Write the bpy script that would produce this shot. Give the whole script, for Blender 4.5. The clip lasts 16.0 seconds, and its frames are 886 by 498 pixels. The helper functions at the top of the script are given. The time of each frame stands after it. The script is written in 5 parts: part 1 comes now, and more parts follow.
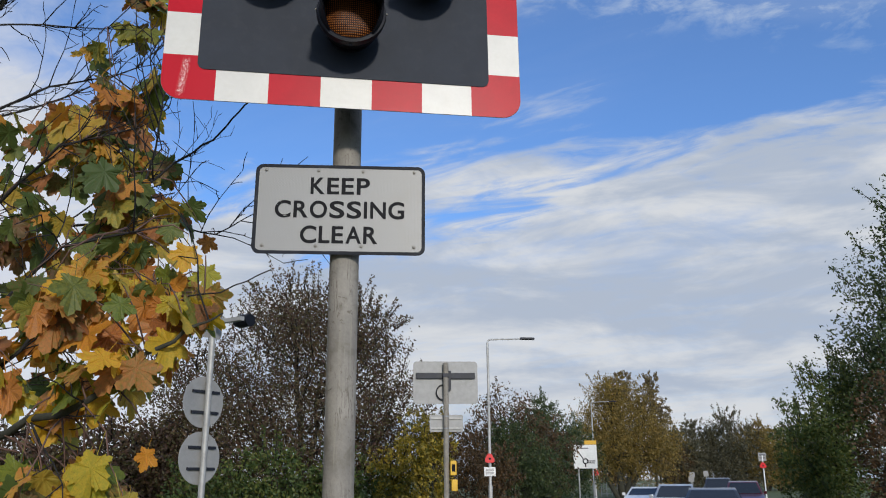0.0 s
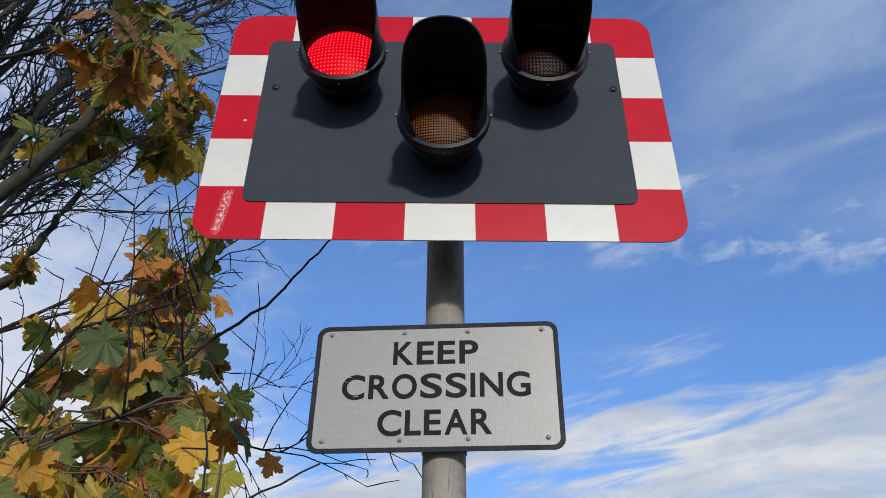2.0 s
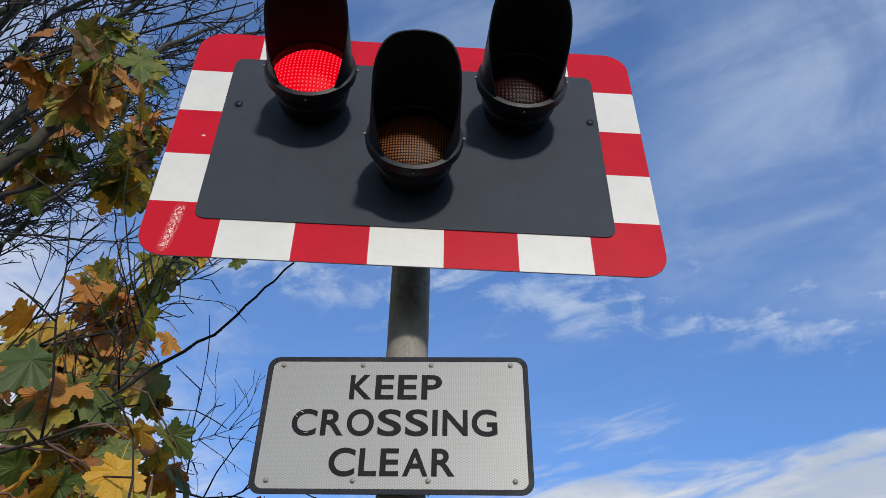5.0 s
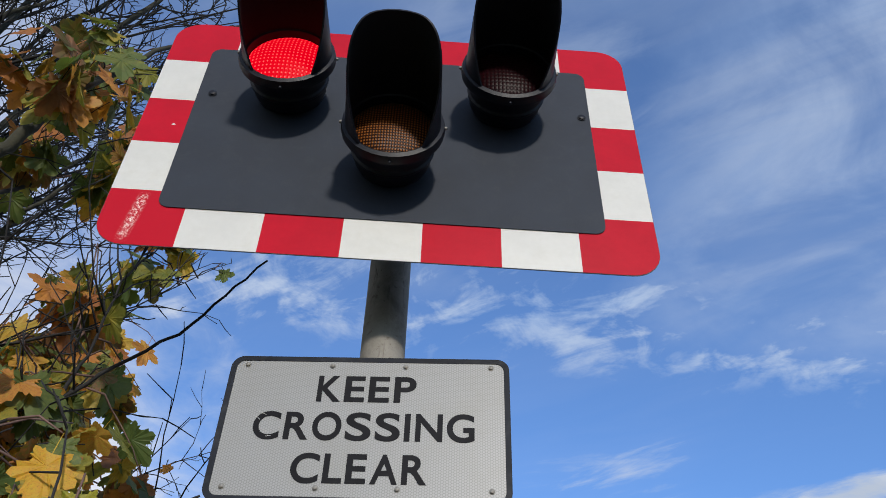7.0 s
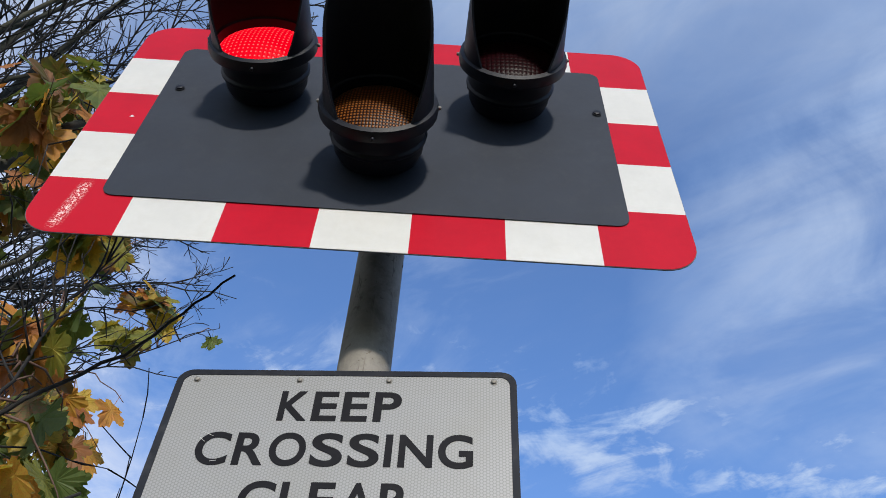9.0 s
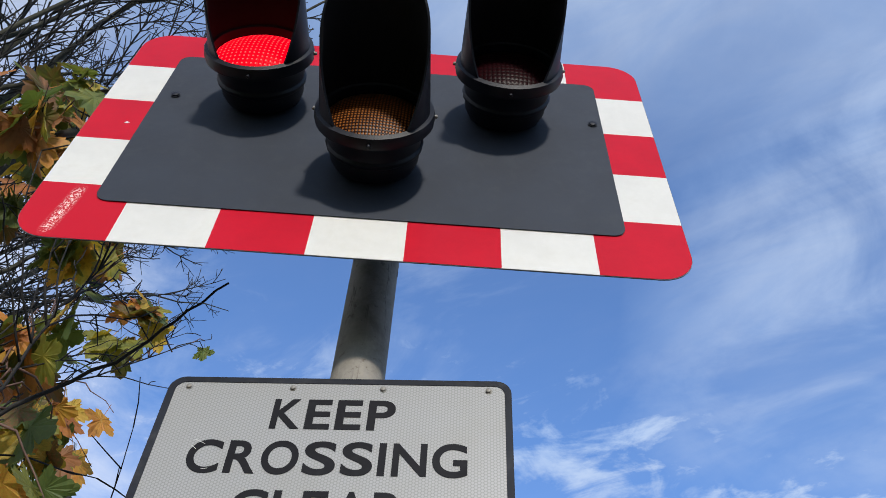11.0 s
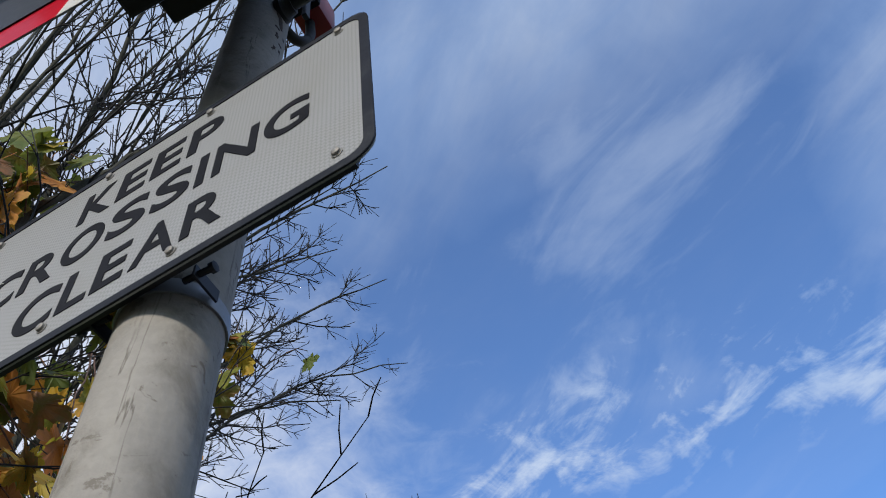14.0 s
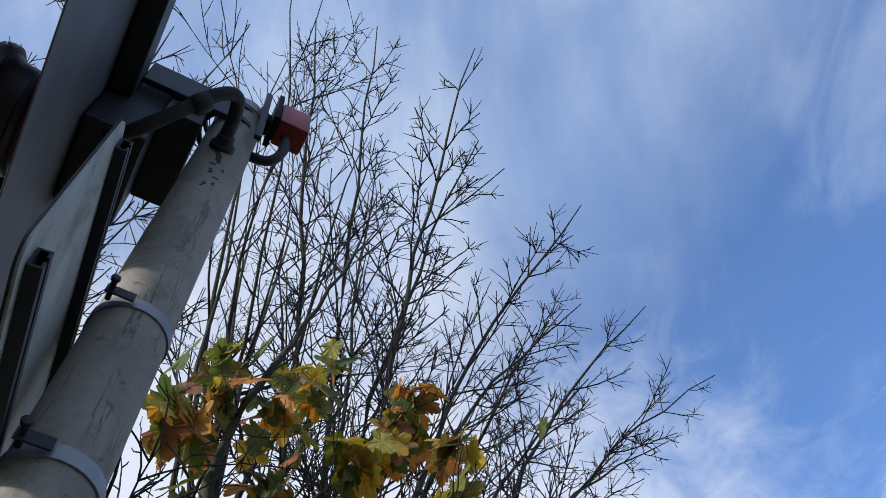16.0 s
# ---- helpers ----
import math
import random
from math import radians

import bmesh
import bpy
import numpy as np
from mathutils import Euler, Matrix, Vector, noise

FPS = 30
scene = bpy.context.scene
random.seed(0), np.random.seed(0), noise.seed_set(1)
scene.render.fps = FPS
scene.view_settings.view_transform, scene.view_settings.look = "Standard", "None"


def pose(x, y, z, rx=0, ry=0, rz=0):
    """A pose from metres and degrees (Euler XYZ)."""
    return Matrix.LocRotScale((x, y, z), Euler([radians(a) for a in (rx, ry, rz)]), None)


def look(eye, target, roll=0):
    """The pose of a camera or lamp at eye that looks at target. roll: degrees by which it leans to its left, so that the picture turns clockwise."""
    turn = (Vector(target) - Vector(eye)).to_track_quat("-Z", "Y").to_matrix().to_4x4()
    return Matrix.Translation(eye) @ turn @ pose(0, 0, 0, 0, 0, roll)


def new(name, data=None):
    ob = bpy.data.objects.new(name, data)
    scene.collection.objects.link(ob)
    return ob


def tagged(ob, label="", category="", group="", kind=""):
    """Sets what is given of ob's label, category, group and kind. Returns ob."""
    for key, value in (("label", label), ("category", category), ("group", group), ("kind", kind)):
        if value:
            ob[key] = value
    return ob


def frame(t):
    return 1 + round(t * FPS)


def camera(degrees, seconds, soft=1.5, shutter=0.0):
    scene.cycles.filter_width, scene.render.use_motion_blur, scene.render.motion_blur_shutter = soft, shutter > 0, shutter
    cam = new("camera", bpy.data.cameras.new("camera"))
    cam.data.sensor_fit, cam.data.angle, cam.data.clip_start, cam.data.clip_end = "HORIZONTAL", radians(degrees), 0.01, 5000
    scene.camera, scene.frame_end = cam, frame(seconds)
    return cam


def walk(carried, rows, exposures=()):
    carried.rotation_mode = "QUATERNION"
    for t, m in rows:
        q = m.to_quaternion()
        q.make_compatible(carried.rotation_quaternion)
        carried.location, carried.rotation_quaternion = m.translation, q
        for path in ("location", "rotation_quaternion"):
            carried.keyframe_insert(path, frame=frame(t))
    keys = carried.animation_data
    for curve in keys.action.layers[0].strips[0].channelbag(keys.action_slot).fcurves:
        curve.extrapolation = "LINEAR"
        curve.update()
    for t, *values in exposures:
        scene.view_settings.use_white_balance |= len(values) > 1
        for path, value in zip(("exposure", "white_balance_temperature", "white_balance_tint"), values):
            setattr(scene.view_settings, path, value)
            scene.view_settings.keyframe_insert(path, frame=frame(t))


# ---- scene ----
cam = camera(57.4, 16.0, soft=0.9, shutter=0.12)
PATH = [
    (0, (-0.059, -2.766, 1.623), (0.23, -0.865, 2.173), -0.4),
    (0.5, (-0.017, -2.454, 1.652), (0.136, -0.608, 2.406), -0.6),
    (1, (0.066, -2.164, 1.693), (0.126, -0.379, 2.592), -0.4),
    (1.5, (0.063, -1.912, 1.707), (0.071, -0.201, 2.743), 0.1),
    (2, (0.012, -1.764, 1.738), (0.009, -0.105, 2.856), 0.5),
    (2.5, (-0.012, -1.672, 1.733), (-0.011, -0.056, 2.911), 0.9),
    (3, (-0.021, -1.641, 1.741), (0.004, -0.052, 2.955), 0.8),
    (3.5, (-0.006, -1.63, 1.739), (0.044, -0.054, 2.97), 0.7),
    (4, (0.004, -1.612, 1.736), (0.076, -0.046, 2.977), 0.4),
    (6.5, (0.031, -1.537, 1.74), (0.107, -0.001, 3.018), 1.6),
    (7, (0.086, -1.442, 1.747), (0.149, 0.067, 3.059), 2.0),
    (7.5, (0.123, -1.293, 1.753), (0.176, 0.167, 3.119), 2.2),
    (8, (0.14, -1.155, 1.763), (0.171, 0.25, 3.186), 2.7),
    (8.5, (0.141, -1.064, 1.776), (0.161, 0.274, 3.263), 3.0),
    (9, (0.154, -1.038, 1.785), (0.164, 0.275, 3.293), 3.2),
    (11.5, (0.15, -1.019, 1.779), (0.177, 0.262, 3.315), 3.1),
    (12, (0.159, -1.01, 1.776), (0.179, 0.267, 3.315), 2.4),
    (12.5, (0.174, -0.97, 1.774), (0.171, 0.305, 3.315), 0.3),
    (13, (0.292, -0.782, 1.784), (0.225, 0.481, 3.333), -2.5),
    (13.5, (0.415, -0.484, 1.793), (0.214, 0.729, 3.371), -6.1),
    (14, (0.457, -0.193, 1.808), (0.091, 0.957, 3.403), -10.4),
    (14.3, (0.503, -0.055, 1.798), (0.009, 0.981, 3.435), -10.3),
    (14.5, (0.553, 0.033, 1.772), (-0.006, 1.005, 3.428), -12.2),
    (15, (0.657, 0.168, 1.783), (-0.007, 0.935, 3.507), -12.6),
    (15.5, (0.709, 0.229, 1.784), (0.007, 0.885, 3.538), -13.2),
    (16, (0.734, 0.233, 1.789), (0.002, 0.843, 3.547), -12.3),
]
walk(cam, [(t, look(eye, target, roll)) for t, eye, target, roll in PATH],
     [(0, -0.25), (1.5, -0.2), (4, -0.15), (7, -0.11), (9, 0.1), (12.5, 0.17), (13.6, 0.0), (14.3, 0.05), (16, 0.2)])

# ---- world, sun ----
SUN_ELEVATION, SUN_AZIMUTH = 21.0, 8.0  # degrees above the horizon; to the right of straight behind the first view
sun_dir = Vector((math.sin(radians(SUN_AZIMUTH)) * math.cos(radians(SUN_ELEVATION)),
                  -math.cos(radians(SUN_AZIMUTH)) * math.cos(radians(SUN_ELEVATION)), math.sin(radians(SUN_ELEVATION))))
sun = new("sun", bpy.data.lights.new("sun", "SUN"))
sun.data.energy, sun.data.angle, sun.data.color = 3.4, radians(4.0), (1.0, 0.935, 0.84)
sun.matrix_world = look(sun_dir * 60, (0, 0, 0))


class Nodes:
    """A short way to wire nodes."""

    def __init__(self, tree):
        self.tree = tree
        tree.nodes.clear()

    def add(self, kind):
        return self.tree.nodes.new("ShaderNode" + kind)

    def link(self, a, b):
        self.tree.links.new(a, b)

    def math(self, op, a, b=None, clamp=False):
        n = self.add("Math")
        n.operation, n.use_clamp = op, clamp
        for i, v in enumerate((a, b)):
            if v is None:
                continue
            if isinstance(v, (int, float)):
                n.inputs[i].default_value = v
            else:
                self.link(v, n.inputs[i])
        return n.outputs[0]

    def smooth(self, v, lo, hi):
        n = self.add("MapRange")
        n.interpolation_type = "SMOOTHSTEP"
        self.link(v, n.inputs[0])
        n.inputs[1].default_value, n.inputs[2].default_value = lo, hi
        return n.outputs[0]

    def noise(self, vector, scale, detail=4.0, rough=0.55, distort=0.0):
        n = self.add("TexNoise")
        n.inputs["Scale"].default_value, n.inputs["Detail"].default_value = scale, detail
        n.inputs["Roughness"].default_value, n.inputs["Distortion"].default_value = rough, distort
        if vector is not None:
            self.link(vector, n.inputs["Vector"])
        return n.outputs[0]

    def mix(self, fac, a, b, blend="MIX"):
        n = self.add("MixRGB")
        n.blend_type = blend
        for i, v in enumerate((fac, a, b)):
            if isinstance(v, (int, float)):
                n.inputs[i].default_value = v
            elif isinstance(v, tuple):
                n.inputs[i].default_value = (*v, 1) if len(v) == 3 else v
            else:
                self.link(v, n.inputs[i])
        return n.outputs[0]


def make_world():
    world = bpy.data.worlds.new("sky")
    scene.world = world
    world.use_nodes = True
    k = Nodes(world.node_tree)
    sky = k.add("TexSky")
    sky.sky_type, sky.sun_disc = "NISHITA", False
    sky.sun_elevation, sky.sun_rotation = radians(SUN_ELEVATION), radians(180 - SUN_AZIMUTH)
    sky.air_density, sky.dust_density, sky.ozone_density = 1.0, 0.6, 2.0
    coord = k.add("TexCoord").outputs["Generated"]
    sep = k.add("SeparateXYZ")
    k.link(coord, sep.inputs[0])
    x, y, z = sep.outputs
    up = k.math("ADD", k.math("MAXIMUM", z, 0.0), 0.16)
    flat = k.add("CombineXYZ")
    k.link(k.math("DIVIDE", x, up), flat.inputs[0])
    k.link(k.math("DIVIDE", y, up), flat.inputs[1])
    # wind-drawn cirrus: long along one way, thin across it
    turn = k.add("Mapping")
    turn.vector_type = "TEXTURE"
    turn.inputs["Rotation"].default_value = (0, 0, radians(-33))
    turn.inputs["Scale"].default_value = (1.7, 0.6, 1)
    k.link(flat.outputs[0], turn.inputs[0])
    fs = k.add("SeparateXYZ")
    k.link(flat.outputs[0], fs.inputs[0])
    fx, fy = fs.outputs[0], fs.outputs[1]
    streak = k.noise(turn.outputs[0], 2.2, 7, 0.54, 0.7)
    wisp = k.noise(turn.outputs[0], 5.5, 9, 0.62, 1.2)
    puff = k.noise(flat.outputs[0], 11, 8, 0.62, 0.5)
    broad = k.noise(flat.outputs[0], 1.6, 4, 0.5, 0.4)
    body = k.math("ADD", k.math("MULTIPLY", streak, 0.7), k.math("MULTIPLY", wisp, 0.3))
    wave = k.math("MULTIPLY", k.math("SUBTRACT", broad, 0.5), 0.5)
    tall = k.add("Mapping")
    tall.inputs["Scale"].default_value = (1, 1, 3.6)
    k.link(coord, tall.inputs[0])
    soft = k.noise(tall.outputs[0], 4.0, 6, 0.58, 0.4)
    # a bank of cloud low over the road, with a ragged streaked edge
    across = k.math("ADD", k.math("ADD", fy, k.math("MULTIPLY", k.math("ABSOLUTE", fx), 0.72)), wave)
    bank = k.smooth(k.math("ADD", across, k.math("MULTIPLY", k.math("SUBTRACT", body, 0.5), 2.6)), 1.76, 2.3)
    gaps = k.math("ADD", k.math("MULTIPLY", puff, 0.25), k.math("MULTIPLY", body, 0.75))
    thick = k.math("ADD", 0.5, k.math("MULTIPLY", k.math("SUBTRACT", 1.0, k.smooth(z, 0.2, 0.5)), 0.42))
    bank = k.math("MULTIPLY", bank, k.math("ADD", thick, k.math("MULTIPLY", k.smooth(gaps, 0.37, 0.55), k.math("SUBTRACT", 1.0, thick))))
    # a line of small puffs above it
    line = k.math("SUBTRACT", 1.0, k.smooth(k.math("ABSOLUTE", k.math("ADD", k.math("SUBTRACT", fy, 1.03), k.math("MULTIPLY", wave, 0.6))), 0.02, 0.24))
    line = k.math("MULTIPLY", line, k.smooth(k.math("ADD", k.math("MULTIPLY", puff, 0.55), k.math("MULTIPLY", wisp, 0.45)), 0.44, 0.66))
    line = k.math("MULTIPLY", line, 0.9)
    # thin veil overhead and to the west, faint streaks all over
    high = k.math("MAXIMUM", k.math("SUBTRACT", 1.0, k.smooth(k.math("ADD", fy, wave), 0.3, 0.68)), k.smooth(k.math("MULTIPLY", fx, -1.0), 0.35, 0.75))
    veil = k.math("MULTIPLY", high, k.math("ADD", 0.4, k.math("MULTIPLY", k.smooth(k.math("ADD", k.math("ADD", k.math("MULTIPLY", streak, 0.5), k.math("MULTIPLY", k.noise(flat.outputs[0], 3.4, 7, 0.56, 0.5), 0.5)), k.math("MULTIPLY", wave, 0.5)), 0.34, 0.66), 0.38)))
    white_west = k.math("MULTIPLY", k.smooth(k.math("ADD", k.math("ADD", k.math("MULTIPLY", fx, -1.0), wave), k.math("MULTIPLY", k.math("SUBTRACT", puff, 0.5), 0.5)), 0.14, 0.8), 0.85)
    mottle = k.noise(flat.outputs[0], 4.2, 8, 0.58, 0.6)
    east = k.math("MULTIPLY", k.smooth(k.math("ADD", fx, k.math("MULTIPLY", wave, 0.6)), 0.16, 0.5), k.math("SUBTRACT", 1.0, k.smooth(fy, 0.85, 1.25)))
    east = k.math("MULTIPLY", east, k.math("ADD", 0.24, k.math("MULTIPLY", k.smooth(k.math("ADD", k.math("MULTIPLY", mottle, 0.6), k.math("MULTIPLY", streak, 0.4)), 0.38, 0.62), 0.42)))
    veil = k.math("MAXIMUM", veil, east)
    veil = k.math("MAXIMUM", veil, white_west)
    faint = k.math("MULTIPLY", k.smooth(k.math("ADD", body, k.math("MULTIPLY", wave, 0.5)), 0.38, 0.72), k.math("MULTIPLY", 0.48, k.math("SUBTRACT", 1.0, k.math("MULTIPLY", k.smooth(fy, 0.6, 1.15), 0.66))))
    amount = k.math("MAXIMUM", k.math("MAXIMUM", bank, line), k.math("MAXIMUM", veil, faint), clamp=True)
    haze = k.math("MULTIPLY", k.math("SUBTRACT", 1.0, k.smooth(z, 0.0, 0.28)), 0.6)
    amount = k.math("MAXIMUM", k.math("MAXIMUM", amount, haze), 0.1)
    tint = k.mix(1.0, sky.outputs[0], (0.72, 1.07, 1.56), "MULTIPLY")
    lump = k.math("ADD", k.math("MULTIPLY", soft, bank), k.math("MULTIPLY", body, k.math("SUBTRACT", 1.0, bank)))
    shade = k.mix(k.smooth(lump, 0.4, 0.62), (3.7, 4.25, 5.2), (5.7, 5.9, 6.2))
    thin = k.mix(k.smooth(body, 0.4, 0.62), (2.7, 3.75, 5.75), (3.95, 4.75, 6.1))
    shade = k.mix(bank, thin, shade)
    shade = k.mix(white_west, shade, (6.0, 6.2, 6.7))
    col = k.mix(amount, tint, shade)
    back = k.add("Background")
    back.inputs["Strength"].default_value = 0.14
    k.link(col, back.inputs["Color"])
    out = k.add("OutputWorld")
    k.link(back.outputs[0], out.inputs[0])


make_world()

# ---- materials ----


def material(name, base, rough=0.6, metal=0.0, vary=0.12, scale=9.0, grain=60.0, bump=0.1, dirt=None, dirt_amount=0.0, dirt_scale=3.0,
             coat=0.0, each=0.0, spec=0.5, runs=None):
    """A painted, metal or earthy surface: base colour that drifts at two scales, dirt of its own shape, fine relief."""
    m = bpy.data.materials.new(name)
    m.use_nodes = True
    k = Nodes(m.node_tree)
    p = k.add("TexCoord").outputs["Object"]
    big, fine = k.noise(p, scale, 4), k.noise(p, grain, 5, 0.65)
    col = k.mix(k.smooth(big, 0.3, 0.7), tuple(c * (1 - vary) for c in base), tuple(min(1, c * (1 + vary)) for c in base))
    col = k.mix(0.5 * vary, col, k.mix(k.smooth(fine, 0.3, 0.7), (0, 0, 0), (1, 1, 1)), "OVERLAY")
    if dirt:
        stain = k.math("MULTIPLY", k.smooth(k.noise(p, dirt_scale, 7, 0.7, 0.4), 0.48, 0.72), dirt_amount)
        col = k.mix(stain, col, dirt)
    if runs:   # rain runs and scrapes, long along z
        long = k.add("Mapping")
        long.inputs["Scale"].default_value = (1, 1, 0.06)
        k.link(p, long.inputs[0])
        drip = k.smooth(k.noise(long.outputs[0], 48, 5, 0.65), 0.53, 0.7)
        col = k.mix(k.math("MULTIPLY", drip, 0.55), col, runs)
        crack = k.math("SUBTRACT", 1.0, k.smooth(k.math("ABSOLUTE", k.math("SUBTRACT", k.noise(long.outputs[0], 17, 6, 0.62, 0.3), 0.5)), 0.0, 0.012))
        col = k.mix(k.math("MULTIPLY", k.math("MULTIPLY", crack, k.smooth(big, 0.42, 0.6)), 0.75), col, (0.06, 0.045, 0.03))
        chip = k.smooth(k.noise(p, 34, 6, 0.7, 0.6), 0.6, 0.66)
        col = k.mix(k.math("MULTIPLY", chip, 0.7), col, (0.09, 0.07, 0.05))
    if each:
        info = k.add("ObjectInfo").outputs["Random"]
        col = k.mix(1.0, col, k.mix(info, (1 - each,) * 3, (1 + each,) * 3), "MULTIPLY")
    b = k.add("BsdfPrincipled")
    k.link(col, b.inputs["Base Color"])
    b.inputs["Metallic"].default_value = metal
    b.inputs["Coat Weight"].default_value = coat
    b.inputs["Specular IOR Level"].default_value = spec
    k.link(k.math("ADD", rough - 0.08, k.math("MULTIPLY", fine, 0.16)), b.inputs["Roughness"])
    if bump:
        n = k.add("Bump")
        n.inputs["Strength"].default_value, n.inputs["Distance"].default_value = bump, 0.004
        k.link(fine, n.inputs["Height"])
        k.link(n.outputs[0], b.inputs["Normal"])
    out = k.add("OutputMaterial")
    k.link(b.outputs[0], out.inputs[0])
    return m


def lens_material(name, dark, bright, glow=0.0, pitch=150.0, spec=0.14):
    """Moulded signal lens: rows of small prisms; glow for the one that is lit."""
    m = bpy.data.materials.new(name)
    m.use_nodes = True
    k = Nodes(m.node_tree)
    sep = k.add("SeparateXYZ")
    k.link(k.add("TexCoord").outputs["Object"], sep.inputs[0])
    wx = k.math("ABSOLUTE", k.math("SINE", k.math("MULTIPLY", sep.outputs[0], pitch * 2.0)))
    wz = k.math("ABSOLUTE", k.math("SINE", k.math("MULTIPLY", sep.outputs[2], pitch * 1.6)))
    cell = k.math("MULTIPLY", wx, wz)
    col = k.mix(k.smooth(cell, 0.3, 0.95), dark, bright)
    b = k.add("BsdfPrincipled")
    k.link(col, b.inputs["Base Color"])
    b.inputs["Roughness"].default_value = 0.35
    b.inputs["Specular IOR Level"].default_value = spec
    n = k.add("Bump")
    n.inputs["Strength"].default_value, n.inputs["Distance"].default_value = 0.3, 0.002
    k.link(cell, n.inputs["Height"])
    k.link(n.outputs[0], b.inputs["Normal"])
    if glow:
        k.link(k.mix(k.smooth(cell, 0.72, 1.0), (0.36, 0.0, 0.005), (0.9, 0.075, 0.07)), b.inputs["Emission Color"])
        b.inputs["Emission Strength"].default_value = glow
    out = k.add("OutputMaterial")
    k.link(b.outputs[0], out.inputs[0])
    return m


def reflective_material(name, base, pitch=1150.0, depth=0.3):
    """Sign sheeting with its fine honeycomb and a little grime."""
    m = bpy.data.materials.new(name)
    m.use_nodes = True
    k = Nodes(m.node_tree)
    p = k.add("TexCoord").outputs["Object"]
    sep = k.add("SeparateXYZ")
    k.link(p, sep.inputs[0])
    sx, sz = k.math("MULTIPLY", sep.outputs[0], pitch), k.math("MULTIPLY", sep.outputs[2], pitch)
    slant = k.math("MULTIPLY", sz, 0.866)
    half = k.math("MULTIPLY", sx, 0.5)
    comb = k.math("ADD", k.math("COSINE", sx), k.math("ADD", k.math("COSINE", k.math("ADD", half, slant)), k.math("COSINE", k.math("SUBTRACT", half, slant))))
    cell = k.smooth(comb, -1.4, 0.2)
    grime = k.noise(p, 7, 6, 0.65)
    col = k.mix(cell, tuple(c * (1 - depth) for c in base), base)
    col = k.mix(k.math("MULTIPLY", k.smooth(grime, 0.42, 0.75), 0.25), col, (0.2, 0.19, 0.15))
    b = k.add("BsdfPrincipled")
    k.link(col, b.inputs["Base Color"])
    b.inputs["Roughness"].default_value = 0.42
    out = k.add("OutputMaterial")
    k.link(b.outputs[0], out.inputs[0])
    return m


def scuffed_red():
    """Red sheeting whose lower corner is scratched through to the white below."""
    m = bpy.data.materials.new("scuffed_red_sheeting")
    m.use_nodes = True
    k = Nodes(m.node_tree)
    p = k.add("TexCoord").outputs["Object"]
    sep = k.add("SeparateXYZ")
    k.link(p, sep.inputs[0])
    # a slanting streak of scratches
    along = k.math("SUBTRACT", sep.outputs[0], k.math("MULTIPLY", k.math("SUBTRACT", sep.outputs[2], 3.035), 0.12))
    near = k.math("SUBTRACT", 1.0, k.smooth(k.math("ABSOLUTE", k.math("ADD", along, 0.59)), 0.003, 0.018))
    high = k.math("SUBTRACT", 1.0, k.smooth(k.math("ABSOLUTE", k.math("SUBTRACT", sep.outputs[2], 3.04)), 0.055, 0.085))
    spots = k.smooth(k.noise(p, 260, 4, 0.7), 0.48, 0.6)
    mask = k.math("MULTIPLY", k.math("MULTIPLY", near, high), spots)
    col = k.mix(mask, k.mix(k.noise(p, 6), (0.4, 0.005, 0.016), (0.46, 0.006, 0.018)), (0.75, 0.66, 0.62))
    b = k.add("BsdfPrincipled")
    k.link(col, b.inputs["Base Color"])
    b.inputs["Roughness"].default_value = 0.34
    b.inputs["Specular IOR Level"].default_value = 0.12
    out = k.add("OutputMaterial")
    k.link(b.outputs[0], out.inputs[0])
    return m


def leaf_material(name, stops, through_light=0.35, rough=0.55):
    """Leaves: each takes its own colour off a ramp, with veins and blotches, and lets some light through."""
    m = bpy.data.materials.new(name)
    m.use_nodes = True
    k = Nodes(m.node_tree)
    island = k.add("NewGeometry").outputs["Random Per Island"]
    own = k.add("ObjectInfo").outputs["Random"]
    r = k.math("FRACT", k.math("ADD", island, own))
    ramp = k.add("ValToRGB")
    ramp.color_ramp.interpolation = "LINEAR"
    el = ramp.color_ramp.elements
    while len(el) < len(stops):
        el.new(0.5)
    for e, (pos, c) in zip(el, stops):
        e.position, e.color = pos, (*c, 1)
    p = k.add("TexCoord").outputs["Object"]
    blot = k.noise(p, 14, 4, 0.6)
    k.link(k.math("ADD", r, k.math("MULTIPLY", k.math("SUBTRACT", blot, 0.5), 0.35)), ramp.inputs[0])
    col = k.mix(k.math("MULTIPLY", k.smooth(k.noise(p, 40, 3), 0.5, 0.75), 0.35), ramp.outputs[0], (0.1, 0.05, 0.02))
    b = k.add("BsdfPrincipled")
    k.link(col, b.inputs["Base Color"])
    b.inputs["Roughness"].default_value = rough
    b.inputs["Specular IOR Level"].default_value = 0.35
    t = k.add("BsdfTranslucent")
    k.link(k.mix(1.0, col, (1.5, 1.35, 0.7), "MULTIPLY"), t.inputs[0])
    mixer = k.add("MixShader")
    mixer.inputs[0].default_value = through_light
    k.link(b.outputs[0], mixer.inputs[1])
    k.link(t.outputs[0], mixer.inputs[2])
    out = k.add("OutputMaterial")
    k.link(mixer.outputs[0], out.inputs[0])
    return m


def glass_material(name, colour):
    m = bpy.data.materials.new(name)
    m.use_nodes = True
    k = Nodes(m.node_tree)
    b = k.add("BsdfPrincipled")
    b.inputs["Base Color"].default_value = (*colour, 1)
    b.inputs["Roughness"].default_value = 0.05
    b.inputs["Specular IOR Level"].default_value = 0.7
    k.link(b.outputs[0], k.add("OutputMaterial").inputs[0])
    return m


